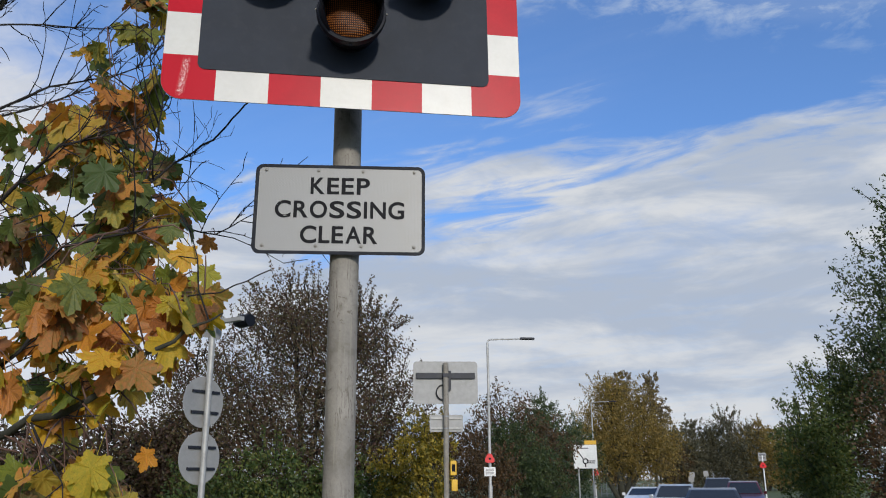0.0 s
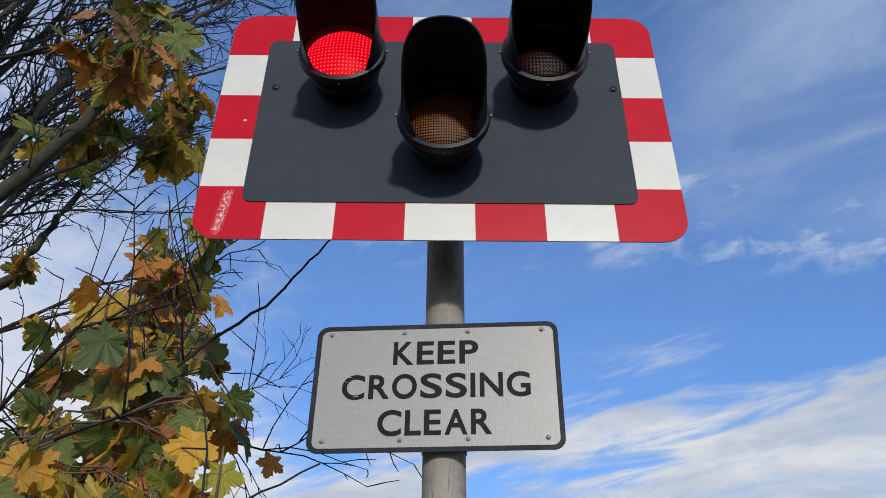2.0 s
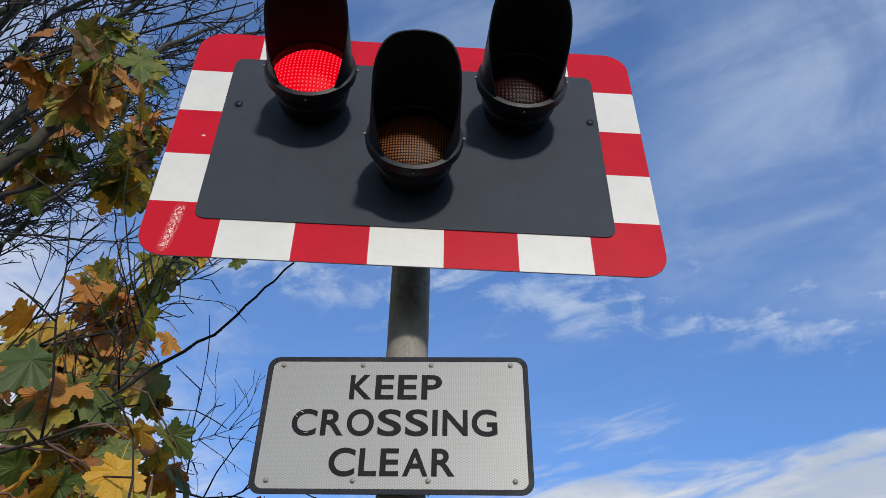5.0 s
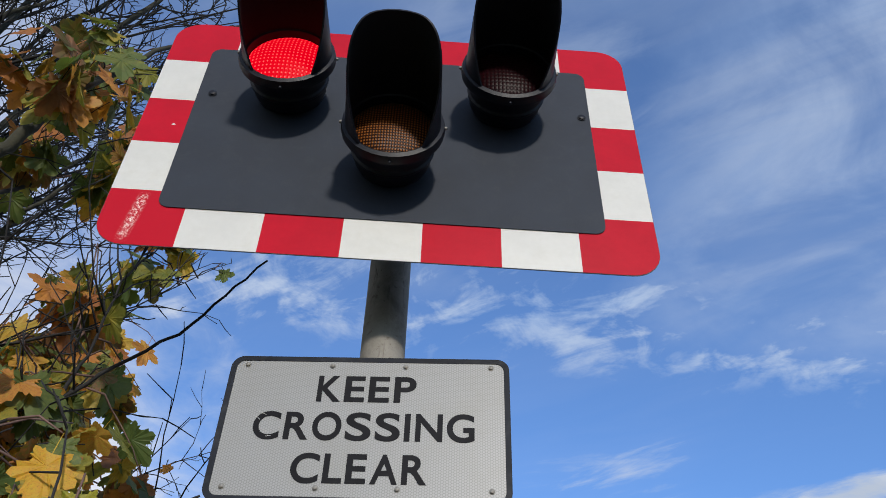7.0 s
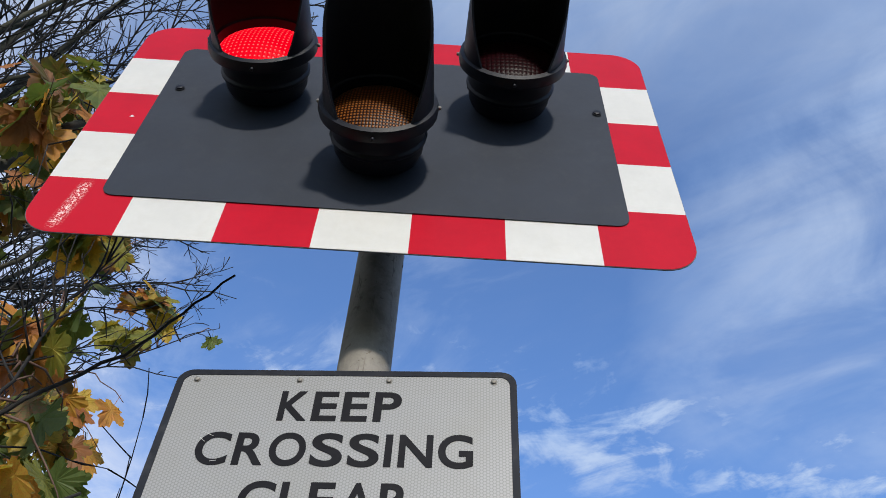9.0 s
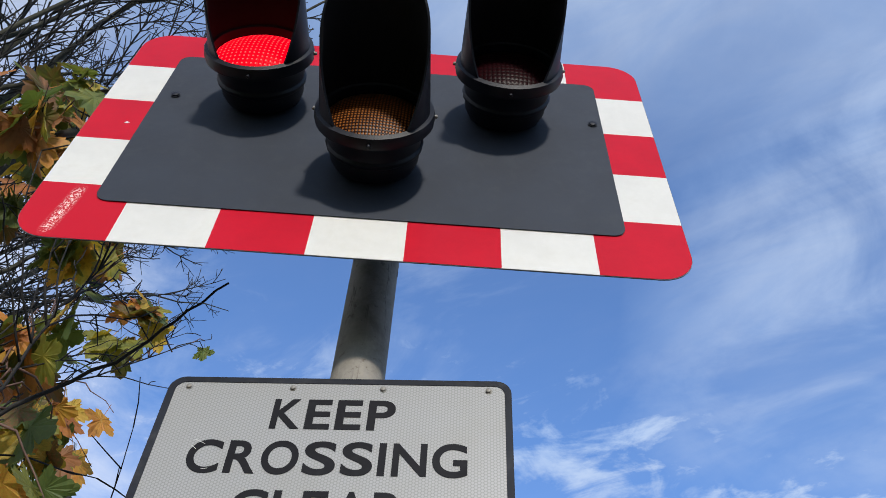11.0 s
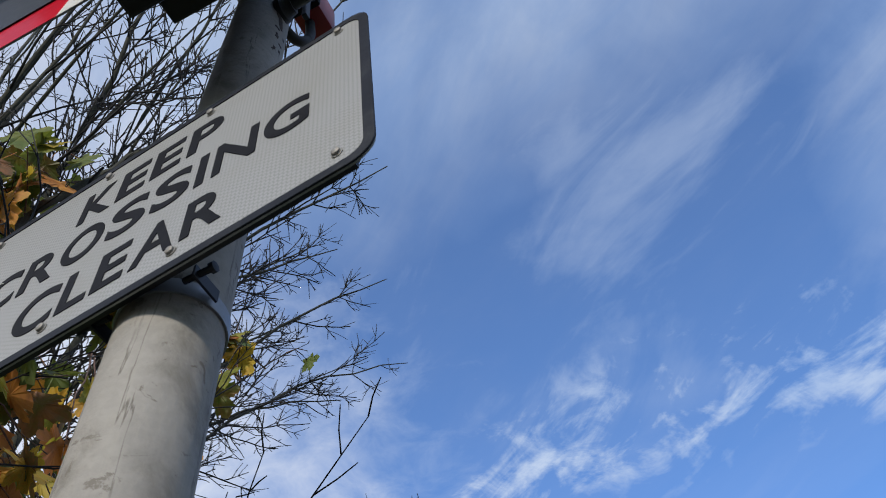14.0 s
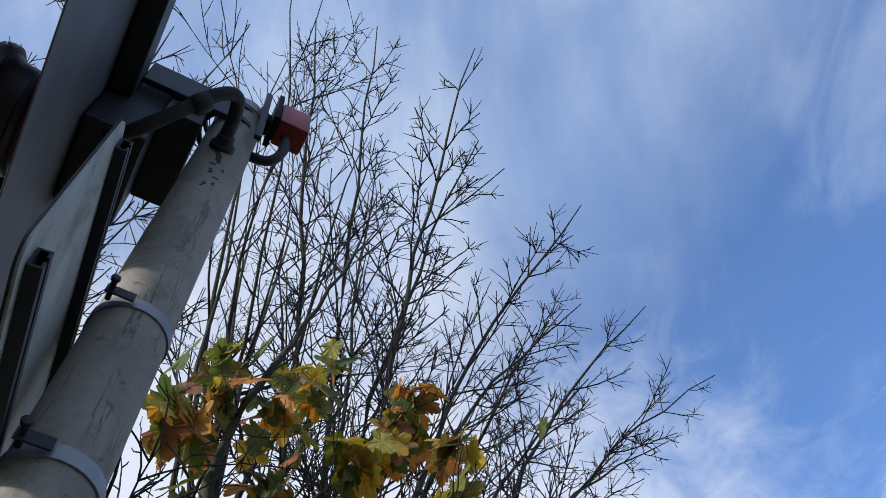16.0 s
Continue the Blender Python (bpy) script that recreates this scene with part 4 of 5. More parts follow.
    lone = {tuple(leaves[i]) for i in single}
    leaves.sort(key=lambda p: (p - eye).length)
    verts, faces = [], []
    for i, p in enumerate(leaves):
        size = r.uniform(0.085, 0.11) if tuple(p) in lone else r.uniform(0.13, 0.2) if p.z > 3.95 else r.uniform(0.095, 0.165)
        m = Matrix.Translation(p) @ Euler((radians(r.uniform(-125, -35)), radians(r.uniform(-35, 35)), radians(r.uniform(0, 360)))).to_matrix().to_4x4()
        if tuple(p) in lone:   # the last leaf of a shoot hangs straight down
            m = Matrix.Translation(p) @ Euler((radians(r.uniform(-105, -75)), radians(r.uniform(-15, 15)), radians(r.uniform(-30, 30)))).to_matrix().to_4x4()
        m = m @ Matrix.Diagonal((size, size, size, 1)) @ Matrix.Translation((0, 0.25, 0))
        k = r.randrange(len(LEAVES))
        if i < 300:
            ob = new("leaf", (LOW_LEAF_MESHES if p.z + r.uniform(-0.35, 0.35) < 2.3 else LEAF_MESHES)[k])
            ob.parent = tree
            ob.matrix_basis = m
        else:
            o = len(verts)
            verts += [m @ Vector(v) for v in LEAVES[k][0]]
            faces += [tuple(o + q for q in f) for f in LEAVES[k][1]]
    part("foliage", data_mesh("leaves", verts, faces, MAPLE, False), None, tree, "mixed autumn leaves")["kind"] = "stuff"
    return tree


maple()
def offshoot(start, heading, length, r0, level, paths, r):
    """A straight-growing twig that bends upwards, with side twigs in near-opposite pairs and short spurs at the end."""
    n = 5 if level < 3 else 2
    p, d, path = start.copy(), heading.normalized(), []
    tip = (0.0046, 0.0038, 0.003)[level - 1]
    for i in range(n + 1):
        path.append((p.copy(), r0 + (tip - r0) * i / n))
        d = (d + rand_dir(r) * 0.13 + Vector((0, 0, 0.03))).normalized()
        p = p + d * length / n
    paths.setdefault(level, []).append(path)
    if level == 3:
        return
    gap = 0.19 if level == 1 else 0.17
    count = max(2, int(length / gap))
    turn = r.uniform(0, 6.28)
    for c in range(count):
        t = 0.15 + 0.83 * (c + r.random() * 0.5) / count
        i = min(int(t * n), n - 1)
        q = path[i][0].lerp(path[i + 1][0], t * n - i)
        ahead = (path[i + 1][0] - path[i][0]).normalized()
        u = ahead.orthogonal().normalized()
        w = ahead.cross(u)
        turn += 1.57 + r.uniform(-0.4, 0.4)
        for side in (1, -1):
            if r.random() < 0.36:
                continue
            out = (u * math.cos(turn) + w * math.sin(turn)) * side
            size = length * r.uniform(0.22, 0.42) * (1.15 - 0.75 * t) if level == 1 else r.uniform(0.06, 0.24) * (1.2 - 0.6 * t)
            offshoot(q, ahead * r.uniform(0.75, 1.0) + out * r.uniform(0.5, 0.8), max(size, 0.05), (0.0058, 0.004)[level - 1], level + 1, paths, r)


def spreading_tree(label, at, fork, tips, seed, girth=0.05, shoots=12):
    """A leafless tree: several long limbs rise from one stool and arch out to their tips."""
    r = random.Random(seed)
    base = Vector(at)
    paths, limbs = {}, []
    for k, tip in enumerate(tips):
        foot = Vector((r.uniform(-0.14, 0.14), r.uniform(-0.14, 0.14), -0.05))
        end = Vector(tip) - base
        low = Vector((foot.x + end.x * 0.05, foot.y + end.y * 0.05, fork * r.uniform(0.85, 1.15)))
        mid = low.lerp(end, 0.36) + Vector((0, 0, 0.25))
        knots = [foot, low, mid, end]
        n, path = 16, []
        size = girth * r.uniform(0.75, 1.1)
        for i in range(n + 1):
            t = i / n
            a = (1 - t) ** 3 * knots[0] + 3 * t * (1 - t) ** 2 * knots[1] + 3 * t * t * (1 - t) * knots[2] + t ** 3 * knots[3]
            path.append((a + rand_dir(r) * 0.03 * (0 < i < n), size * (1 - t) ** 0.8 + 0.0055))
        limbs.append(path)
        length = (end - low).length
        turn = r.uniform(0, 6.28)
        for c in range(shoots):
            t = 0.36 + 0.6 * (c + r.random() * 0.6) / shoots
            i = min(int(t * n), n - 1)
            q = path[i][0].lerp(path[i + 1][0], t * n - i)
            ahead = (path[i + 1][0] - path[i][0]).normalized()
            u = ahead.orthogonal().normalized()
            w = ahead.cross(u)
            turn += 1.57 + r.uniform(-0.5, 0.5)
            for side in (1, -1):
                if r.random() < 0.22:
                    continue
                out = (u * math.cos(turn) + w * math.sin(turn)) * side
                size1 = length * r.uniform(0.23, 0.41) * (1.22 - t)
                offshoot(q, ahead * r.uniform(0.8, 1.1) + out * r.uniform(0.5, 0.75), size1, min(path[i][1] * 0.6, 0.0085), 1, paths, r)
    tree = thing("bare_tree", label, "tree", pose(*at))
    for limb in limbs:
        part("limb", data_mesh("limb", *tube_data([limb], 8), BARK), None, tree, "mossy grey-green limb")
    part("branchwork", data_mesh("branches", *tube_data(paths[1], 5), TWIG), None, tree)["kind"] = "stuff"
    part("twigwork", data_mesh("twigs", *tube_data(paths[2] + paths[3], 4), TWIG), None, tree, "bare dark twigs with short spurs")["kind"] = "stuff"
    return tree


spreading_tree("leafless many-stemmed tree arching over the maple", (-3.2, 1.75, 0), 5.6,
               [(-1.25, 3.8, 9.1), (-0.5, 2.25, 10.0), (-0.86, 1.33, 10.5), (-0.98, 0.7, 10.0), (-2.0, 1.9, 10.2), (-1.2, 2.6, 9.4), (-2.2, 4.4, 9.0)], 3, 0.027, 12)
spreading_tree("leafless tree with long spreading limbs and fine twigs", (-3.7, 2.4, 0), 5.2,
               [(-2.05, 5.3, 9.35), (-2.54, 6.8, 9.5), (-3.2, 6.2, 8.7), (-2.9, 4.9, 8.8), (-2.6, 4.6, 9.6)], 5, 0.026, 12)
spreading_tree("leafless tree with upright limbs close behind the signal", (-3.0, -0.4, 0), 5.4,
               [(-1.3, -0.75, 9.3), (-1.75, -0.5, 10.2), (-1.45, 0.15, 10.4), (-1.7, -1.3, 9.6), (-2.6, -0.9, 10.5)], 9, 0.032, 8)


# ---- shrubs and trees farther off ----
def crown_data(r, blobs, count, size, spread=1.0):
    """Clumps of small leaf-shaped quads over uneven blobs, with gaps."""
    verts, faces = [], []
    total = sum(b[1][0] * b[1][1] + b[1][1] * b[1][2] for b in blobs)
    for mid, half in blobs:
        share = int(count * (half[0] * half[1] + half[1] * half[2]) / total)
        c = Vector(mid)
        clumps = []
        for _ in range(max(share // 26, 3)):
            d = rand_dir(r)
            clumps.append(c + Vector([h * v for h, v in zip(half, d * (r.random() ** 0.45) * r.uniform(0.8, 1.12))]))
        for q in clumps:
            cs = min(half) * r.uniform(0.14, 0.3) * spread
            for _ in range(26):
                p = q + rand_dir(r) * cs * r.random() ** 0.6
                u = rand_dir(r)
                w = u.cross(rand_dir(r)).normalized()
                s = size * r.uniform(0.6, 1.3)
                o = len(verts)
                verts += [p - u * s, p + w * s * 0.5, p + u * s, p - w * s * 0.5]
                faces.append((o, o + 1, o + 2, o + 3))
    return verts, faces


def leafy(name, label, category, at, blobs, count, size, mat, seed, stem=0.12, sprays=0, spread=1.0):
    """A tree or shrub: forked stems, a crown in clumps, loose sprays that break its outline."""
    r = random.Random(seed)
    ob = thing(name, label, category, pose(*at))
    paths, twigs = [], []
    for mid, half in blobs:
        c = Vector(mid)
        foot = Vector((c.x * 0.15 + r.uniform(-0.1, 0.1), c.y * 0.15, -0.05))
        n = 6
        paths.append([(foot.lerp(c, i / n) + rand_dir(r) * 0.08 * (0 < i), stem * (1 - 0.75 * i / n)) for i in range(n + 1)])
        for _ in range(14):
            e = c + Vector([h * v for h, v in zip(half, rand_dir(r) * r.uniform(0.8, 1.1))])
            s = foot.lerp(c, r.uniform(0.5, 1.0))
            twigs.append([(s, stem * 0.25), (s.lerp(e, 0.5) + rand_dir(r) * 0.15, stem * 0.14), (e, 0.006)])
    extra = []
    for _ in range(sprays):
        mid, half = r.choice(blobs)
        d = rand_dir(r)
        d.z = abs(d.z) * 0.9 + 0.15
        s = Vector(mid) + Vector([h * v for h, v in zip(half, d * 0.8)])
        e = s + (d + Vector((0, 0, 0.5))).normalized() * min(half) * r.uniform(0.35, 0.7)
        twigs.append([(s, 0.02), (s.lerp(e, 0.5) + rand_dir(r) * 0.06, 0.012), (e, 0.005)])
        extra += [s.lerp(e, t) for t in (0.2, 0.35, 0.5, 0.65, 0.8, 0.9, 1.0)]
    part("trunk", data_mesh("trunk", *tube_data(paths, 7), BARK), None, ob)
    part("twigwork", data_mesh("twigs", *tube_data(twigs, 4), TWIG), None, ob)["kind"] = "stuff"
    verts, faces = crown_data(r, blobs, count, size, spread)
    for q in extra:
        for _ in range(5):
            p = q + rand_dir(r) * size * 1.1
            u = rand_dir(r)
            w = u.cross(rand_dir(r)).normalized()
            o = len(verts)
            verts += [p - u * size, p + w * size * 0.5, p + u * size, p - w * size * 0.5]
            faces.append((o, o + 1, o + 2, o + 3))
    part("crown", data_mesh("crown", verts, faces, mat, False), None, ob)["kind"] = "stuff"
    return ob


leafy("hawthorn_tree", "large dark hawthorn with thin reddish-brown leaves and bare top twigs", "tree", (-0.3, 22, 0),
      [((0.2, 0, 4.6), (2.6, 2.2, 2.9)), ((-1.9, 0.3, 3.6), (2.2, 2.0, 2.6)), ((-3.6, 0.3, 3.4), (1.6, 1.6, 2.6)), ((2.2, 0.2, 3.2), (1.5, 1.6, 2.3)), ((0.0, -0.6, 1.8), (3.6, 2.0, 1.9)), ((-0.6, 0, 6.5), (1.6, 1.4, 1.3)), ((1.4, 0, 5.9), (1.3, 1.2, 1.2))],
      84000, 0.047, HAW, 21, 0.13, 150, 1.2)
leafy("hawthorn_tree", "dark hawthorn thicket behind the round signs", "tree", (-6.0, 23, 0),
      [((0, 0, 1.9), (2.6, 2.0, 1.8)), ((-2.6, 0, 1.7), (2.2, 1.8, 1.6)), ((1.8, 0.4, 1.8), (1.8, 1.6, 1.7))], 36000, 0.07, HAW, 22, 0.11, 30)
leafy("hawthorn_shrub", "green-brown shrub at the foot of the dark hawthorn", "shrub", (-1.2, 19.6, 0),
      [((0, 0, 1.3), (1.6, 1.1, 1.3)), ((1.9, 0.3, 1.2), (1.4, 1.1, 1.2)), ((-1.6, 0.2, 1.1), (1.3, 1.0, 1.1))], 16000, 0.055, FRESH, 34, 0.06, 16)
leafy("yellow_shrub", "yellow-green autumn shrub beside the far signal", "shrub", (2.7, 19.5, 0),
      [((0, 0, 1.9), (0.95, 0.9, 1.5)), ((-0.7, 0, 1.4), (0.8, 0.8, 1.2)), ((0.4, 0.1, 2.7), (0.6, 0.6, 0.7))], 10000, 0.05, YELLOW, 23, 0.05, 14)
leafy("hedge_shrub", "brown and green hedge shrub along the verge", "shrub", (6.3, 33, 0),
      [((0, 0, 1.9), (1.9, 1.4, 1.8)), ((-1.3, 0, 2.2), (1.2, 1.2, 1.7)), ((1.4, 0.4, 1.6), (1.3, 1.2, 1.5))], 14000, 0.06, RUST, 24, 0.07, 20)
leafy("hedge_shrub", "dark green shrub along the verge", "shrub", (9.4, 36, 0),
      [((0, 0, 2.2), (1.8, 1.5, 2.1)), ((1.3, 0.4, 1.8), (1.5, 1.3, 1.7)), ((-0.6, 0, 3.4), (1.0, 1.0, 1.1))], 14000, 0.065, GREEN, 25, 0.07, 14)
leafy("hedgerow_tree", "dark brown-green tree in the hedgerow", "tree", (9.8, 40, 0),
      [((0, 0, 3.4), (2.3, 2.0, 3.0)), ((2.0, 0.5, 2.6), (2.0, 1.8, 2.5)), ((-1.8, 0, 2.6), (1.6, 1.5, 2.4))], 20000, 0.075, RUST, 26, 0.12, 18)
leafy("hedgerow_tree", "dull green tree in the hedgerow", "tree", (14.0, 49, 0),
      [((0, 0, 3.2), (2.4, 2.0, 3.0)), ((2.2, 0, 2.6), (2.0, 1.8, 2.5))], 18000, 0.08, GREEN, 27, 0.12, 16)
leafy("hedgerow_tree", "dark evergreen tree in the hedgerow", "tree", (15.8, 55, 0),
      [((0, 0, 3.6), (2.0, 2.0, 3.5)), ((0.1, 0, 6.0), (1.2, 1.2, 1.8)), ((2.2, 0.4, 3.0), (1.8, 1.6, 2.8))], 18000, 0.08, GREEN, 28, 0.14, 12)
leafy("autumn_tree", "large golden-brown autumn tree with a rounded crown", "tree", (26.4, 68, 0),
      [((0, 0, 5.4), (4.6, 3.8, 4.0)), ((2.8, 0, 4.0), (3.6, 3.0, 3.3)), ((-2.6, 0, 4.2), (2.9, 2.6, 3.2)), ((-0.6, 0, 8.8), (2.4, 2.2, 2.2)), ((2.6, 0.6, 8.0), (1.5, 1.4, 2.6))],
      52000, 0.085, GOLD, 29, 0.25, 30)
for k, (x, y, h, mat) in enumerate(((44.5, 100, 7.9, RUST), (46.6, 100, 8.4, FARWOOD), (49.1, 101, 9.2, FARWOOD), (51.6, 100, 8.7, FARWOOD), (53.3, 99, 10.5, FARWOOD), (55.4, 100, 8.6, GOLD), (57.6, 99, 8.9, GOLD), (60.5, 101, 8.4, GOLD), (64, 102, 9.0, FARWOOD), (69, 104, 10.0, FARWOOD), (36.5, 98, 8.0, RUST))):
    leafy("far_tree", "distant tree in thin autumn leaf" if mat is FARWOOD else "distant golden-brown tree beside the road", "tree", (x, y, 0),
          [((0, 0, h * 0.5), (h * 0.34, h * 0.34, h * 0.46)), ((h * 0.2, 0, h * 0.35), (h * 0.3, h * 0.3, h * 0.36)), ((-h * 0.05, 0, h * 0.8), (h * 0.14, h * 0.14, h * 0.2))],
          12000, 0.125, mat, 40 + k, 0.2, 20)
leafy("roadside_tree", "tall dark green tree overhanging the road", "tree", (18.9, 20.5, 0),
      [((0, 0, 6.0), (2.4, 2.6, 3.8)), ((1.3, 0, 9.6), (1.9, 1.9, 2.2)), ((-0.9, 0, 4.4), (2.2, 2.0, 2.8)), ((2.2, -0.5, 5.0), (2.2, 2.0, 3.5))], 42000, 0.066, GREEN, 31, 0.2, 46)
leafy("roadside_shrub", "green roadside shrub with long upright sprays", "shrub", (16.3, 21.8, 0),
      [((0, 0, 2.6), (1.8, 1.6, 2.5)), ((0.9, 0, 4.2), (1.2, 1.2, 1.4)), ((-0.9, -0.2, 2.0), (1.3, 1.2, 1.8))], 26000, 0.055, FRESH, 32, 0.07, 36)
leafy("roadside_shrub", "brown-leaved shrub at the roadside", "shrub", (14.6, 15.2, 0),
      [((0, 0, 2.4), (1.9, 1.5, 2.3)), ((0.9, 0, 3.6), (1.2, 1.1, 1.4)), ((-0.9, 0, 1.5), (1.1, 1.1, 1.5))], 20000, 0.055, RUST, 33, 0.07, 20)


# ---- street furniture farther off ----
def plain_post(x, y, h, r, parent, name="post", mat=GALV):
    return part(name, lathe([(r + 0.01, 0), (r + 0.01, 0.02), (r, 0.03), (r, h), (r * 0.5, h + 0.008)], 16, "z", (x, y, 0)), mat, parent, "", True)


far = thing("crossing_signal", "far crossing signal from behind, grey board with black rail", "signal", pose(2.5, 13.85, 0, 0, 0, -4))
plain_post(0, -0.08, 3.95, 0.055, far, mat=POLE)
part("board", prism(rounded(-0.667, 3.13, 0.667, 4.0, 0.075), 0.0, 0.006), ALUMINIUM, far, "dull grey back of the board")
part("cross_rail", block(-0.61, -0.045, 3.64, 0.61, -0.001, 3.76, 0.005), DARK_STEEL, far, "black cross rail")
part("terminal_box", block(0.01, -0.06, 3.4, 0.11, -0.046, 3.8, 0.004), DARK_STEEL, far)
ring = [(-0.06 - 0.13 * math.sin(radians(a)), -0.03, 3.36 + 0.15 * math.cos(radians(a))) for a in range(-20, 250, 30)]
part("cable", pipe(ring, 0.014, RUBBER, steps=3), None, far, "looped black cable")
part("clamp", block(-0.06, -0.14, 3.66, 0.06, -0.03, 3.74, 0.005), DARK_STEEL, far)
for z in (2.62, 2.86):
    part("clamp", lathe([(0.056, z), (0.06, z), (0.06, z + 0.025), (0.056, z + 0.025)], 16, "z", (0, -0.08, 0), closed=True), BAND, far)

plate_back = thing("road_sign", "small rectangular sign seen from behind on the far signal post", "sign", pose(2.5, 13.85, 2.74, 0, 0, -4))
part("plate", prism(rounded(-0.33, -0.17, 0.35, 0.17, 0.03), 0.0, 0.004), ALUMINIUM, plate_back, "dull grey back")
for z in (-0.1, 0.1):
    part("rail", block(-0.3, -0.026, z - 0.015, 0.32, -0.001, z + 0.015, 0.002), GALV, plate_back)

phone = thing("crossing_telephone", "yellow crossing telephone box fixed to the far signal post", "telephone", pose(2.62, 13.7, 0, 0, 0, -4))
part("box", block(-0.06, -0.06, 1.72, 0.06, 0.06, 2.0, 0.012), YELLOW_PLASTIC, phone, "yellow box")
part("sign", block(-0.035, -0.066, 1.79, 0.035, -0.0605, 1.93, 0.001), SIGN_BLACK, phone, "black handset symbol")
part("lower_box", block(-0.04, -0.06, 1.42, 0.08, 0.05, 1.64, 0.012), YELLOW_PLASTIC, phone, "yellow notice plate")

discs = thing("round_signs", "two round signs seen from behind on one grey post", "sign", pose(-1.36, 7.2, 0, 0, 0, 48))
plain_post(0, 0, 3.9, 0.038, discs, mat=GALV)
for z in (2.53, 1.89):
    d = part("disc", lathe([(0.298, 0.05), (0.3, 0.0525), (0.298, 0.055)], 40, "y", (-0.02, 0, z)), ALUMINIUM, discs, "grey-white back of a round plate", True)
    for o in (-0.12, 0.12):
        part("rail", block(-0.2, 0.026, z + o - 0.016, 0.2, 0.049, z + o + 0.016, 0.002), DARK_STEEL, d)

side_signal = thing("side_signal", "small crossing signal seen from behind with a dark hooded lamp", "signal", pose(-1.36, 7.2, 0, 0, 0, 48))
part("board", prism(rounded(-0.15, 3.3, 0.19, 3.96, 0.05), 0.06, 0.066), ALUMINIUM, side_signal, "pale grey board back")
part("rail", block(-0.12, 0.04, 3.58, 0.16, 0.059, 3.66, 0.003), DARK_STEEL, side_signal)
part("arm", block(-0.03, -0.5, 3.45, 0.03, 0.039, 3.5, 0.004), GALV, side_signal)
part("lamp", lathe([(0.06, 0.0), (0.08, -0.06), (0.085, -0.09), (0.075, -0.24)], 24, "y", (0.22, -0.16, 3.5)), BLACK, side_signal, "black hooded lamp", True)


def street_lamp(at, height, reach, turn, label):
    ob = thing("street_lamp", label, "street lamp", pose(*at, 0, 0, turn), "street lamps along the road")
    part("column", lathe([(0.085, 0), (0.085, 1.4), (0.06, 1.45), (0.05, height - 0.3), (0.045, height)], 16), GALV, ob, "", True)
    part("arm", pipe([(0, 0, height - 0.02), (0.03, 0, height + 0.09), (0.2, 0, height + 0.14), (reach * 0.6, 0, height + 0.17), (reach, 0, height + 0.2)], 0.03, GALV), None, ob)
    part("lantern", block(reach - 0.1, -0.11, height + 0.16, reach + 0.5, 0.11, height + 0.25, 0.03), DARK_STEEL, ob, "dark flat lantern", True)
    return ob


leafy("birch_tree", "tall birch with thin, pale, drooping top twigs", "tree", (30.2, 78, 0),
      [((0, 0, 6.5), (1.7, 1.6, 5.4)), ((-0.9, 0, 9.8), (1.0, 1.0, 1.8)), ((0.7, 0, 10.8), (0.9, 0.9, 1.9))], 9000, 0.11, BIRCH, 61, 0.12, 30)
leafy("birch_tree", "birch with thin, pale, drooping top twigs", "tree", (33.4, 77, 0),
      [((0, 0, 6.0), (1.6, 1.6, 5.2)), ((0.2, 0, 10.4), (0.9, 0.9, 1.9)), ((1.1, 0, 7.4), (1.1, 1.0, 2.0))], 8000, 0.11, BIRCH, 62, 0.12, 30)

street_lamp((6.75, 29.95, 0), 7.1, 1.5, 0, "tall galvanised street lamp with one arm")
street_lamp((21.3, 60, 0), 7.4, 1.6, 0, "distant street lamp with one arm")


def poppy(at, size, turn=0):
    """Large red poppy tied to a lamp column."""
    ob = thing("poppy_sign", "large red plastic poppy tied to a lamp column", "decoration", pose(*at, 0, 0, turn), "poppies on columns")
    for a, q in ((90, 1.0), (210, 0.95), (330, 0.95)):
        pts = [(0.5 * size * math.cos(radians(b)) * q + 0.3 * size * math.cos(radians(a)), 0.45 * size * math.sin(radians(b)) + 0.3 * size * math.sin(radians(a))) for b in range(0, 360, 30)]
        part("petal", prism(pts, -0.012 - a * 0.00002, -0.004), POPPY, ob)
    part("centre", lathe([(0.16 * size, -0.03), (0.18 * size, -0.013)], 14, "y"), SIGN_BLACK, ob, "black centre")
    return ob


poppy((6.72, 29.86, 2.44), 0.27)
poppy((21.3, 59.9, 2.1), 0.38)
notice = thing("notice_board", "small white notice tied to the lamp column below the poppy", "notice", pose(6.72, 29.85, 1.95))
part("plate", prism(rounded(-0.23, -0.17, 0.23, 0.17, 0.02), 0.0, 0.006), WHITE_PLATE, notice)
for z in (0.09, 0.03, -0.03, -0.09):
    part("line", block(-0.17, -0.004, z - 0.012, 0.17, -0.0005, z + 0.012), GREY_BAR, notice)

direction = thing("direction_sign", "white road sign with a black roundabout symbol on two posts", "sign", pose(15.0, 43, 0, 0, 0, -14))
for x in (-0.4, 0.4):
    plain_post(x, 0.06, 3.4, 0.04, direction)
part("plate", prism(rounded(-0.66, 2.22, 0.66, 3.52, 0.06), 0.0, 0.006), WHITE_PLATE, direction, "white plate")
circle = [(0.17 * math.cos(radians(a)), 2.62 + 0.17 * math.sin(radians(a))) for a in range(0, 360, 20)]
hole = [(0.1 * math.cos(radians(a)), 2.62 + 0.1 * math.sin(radians(a))) for a in range(0, 360, 20)]
part("symbol", frame_plate(circle, hole, -0.008, -0.001), SIGN_BLACK, direction, "black ring")
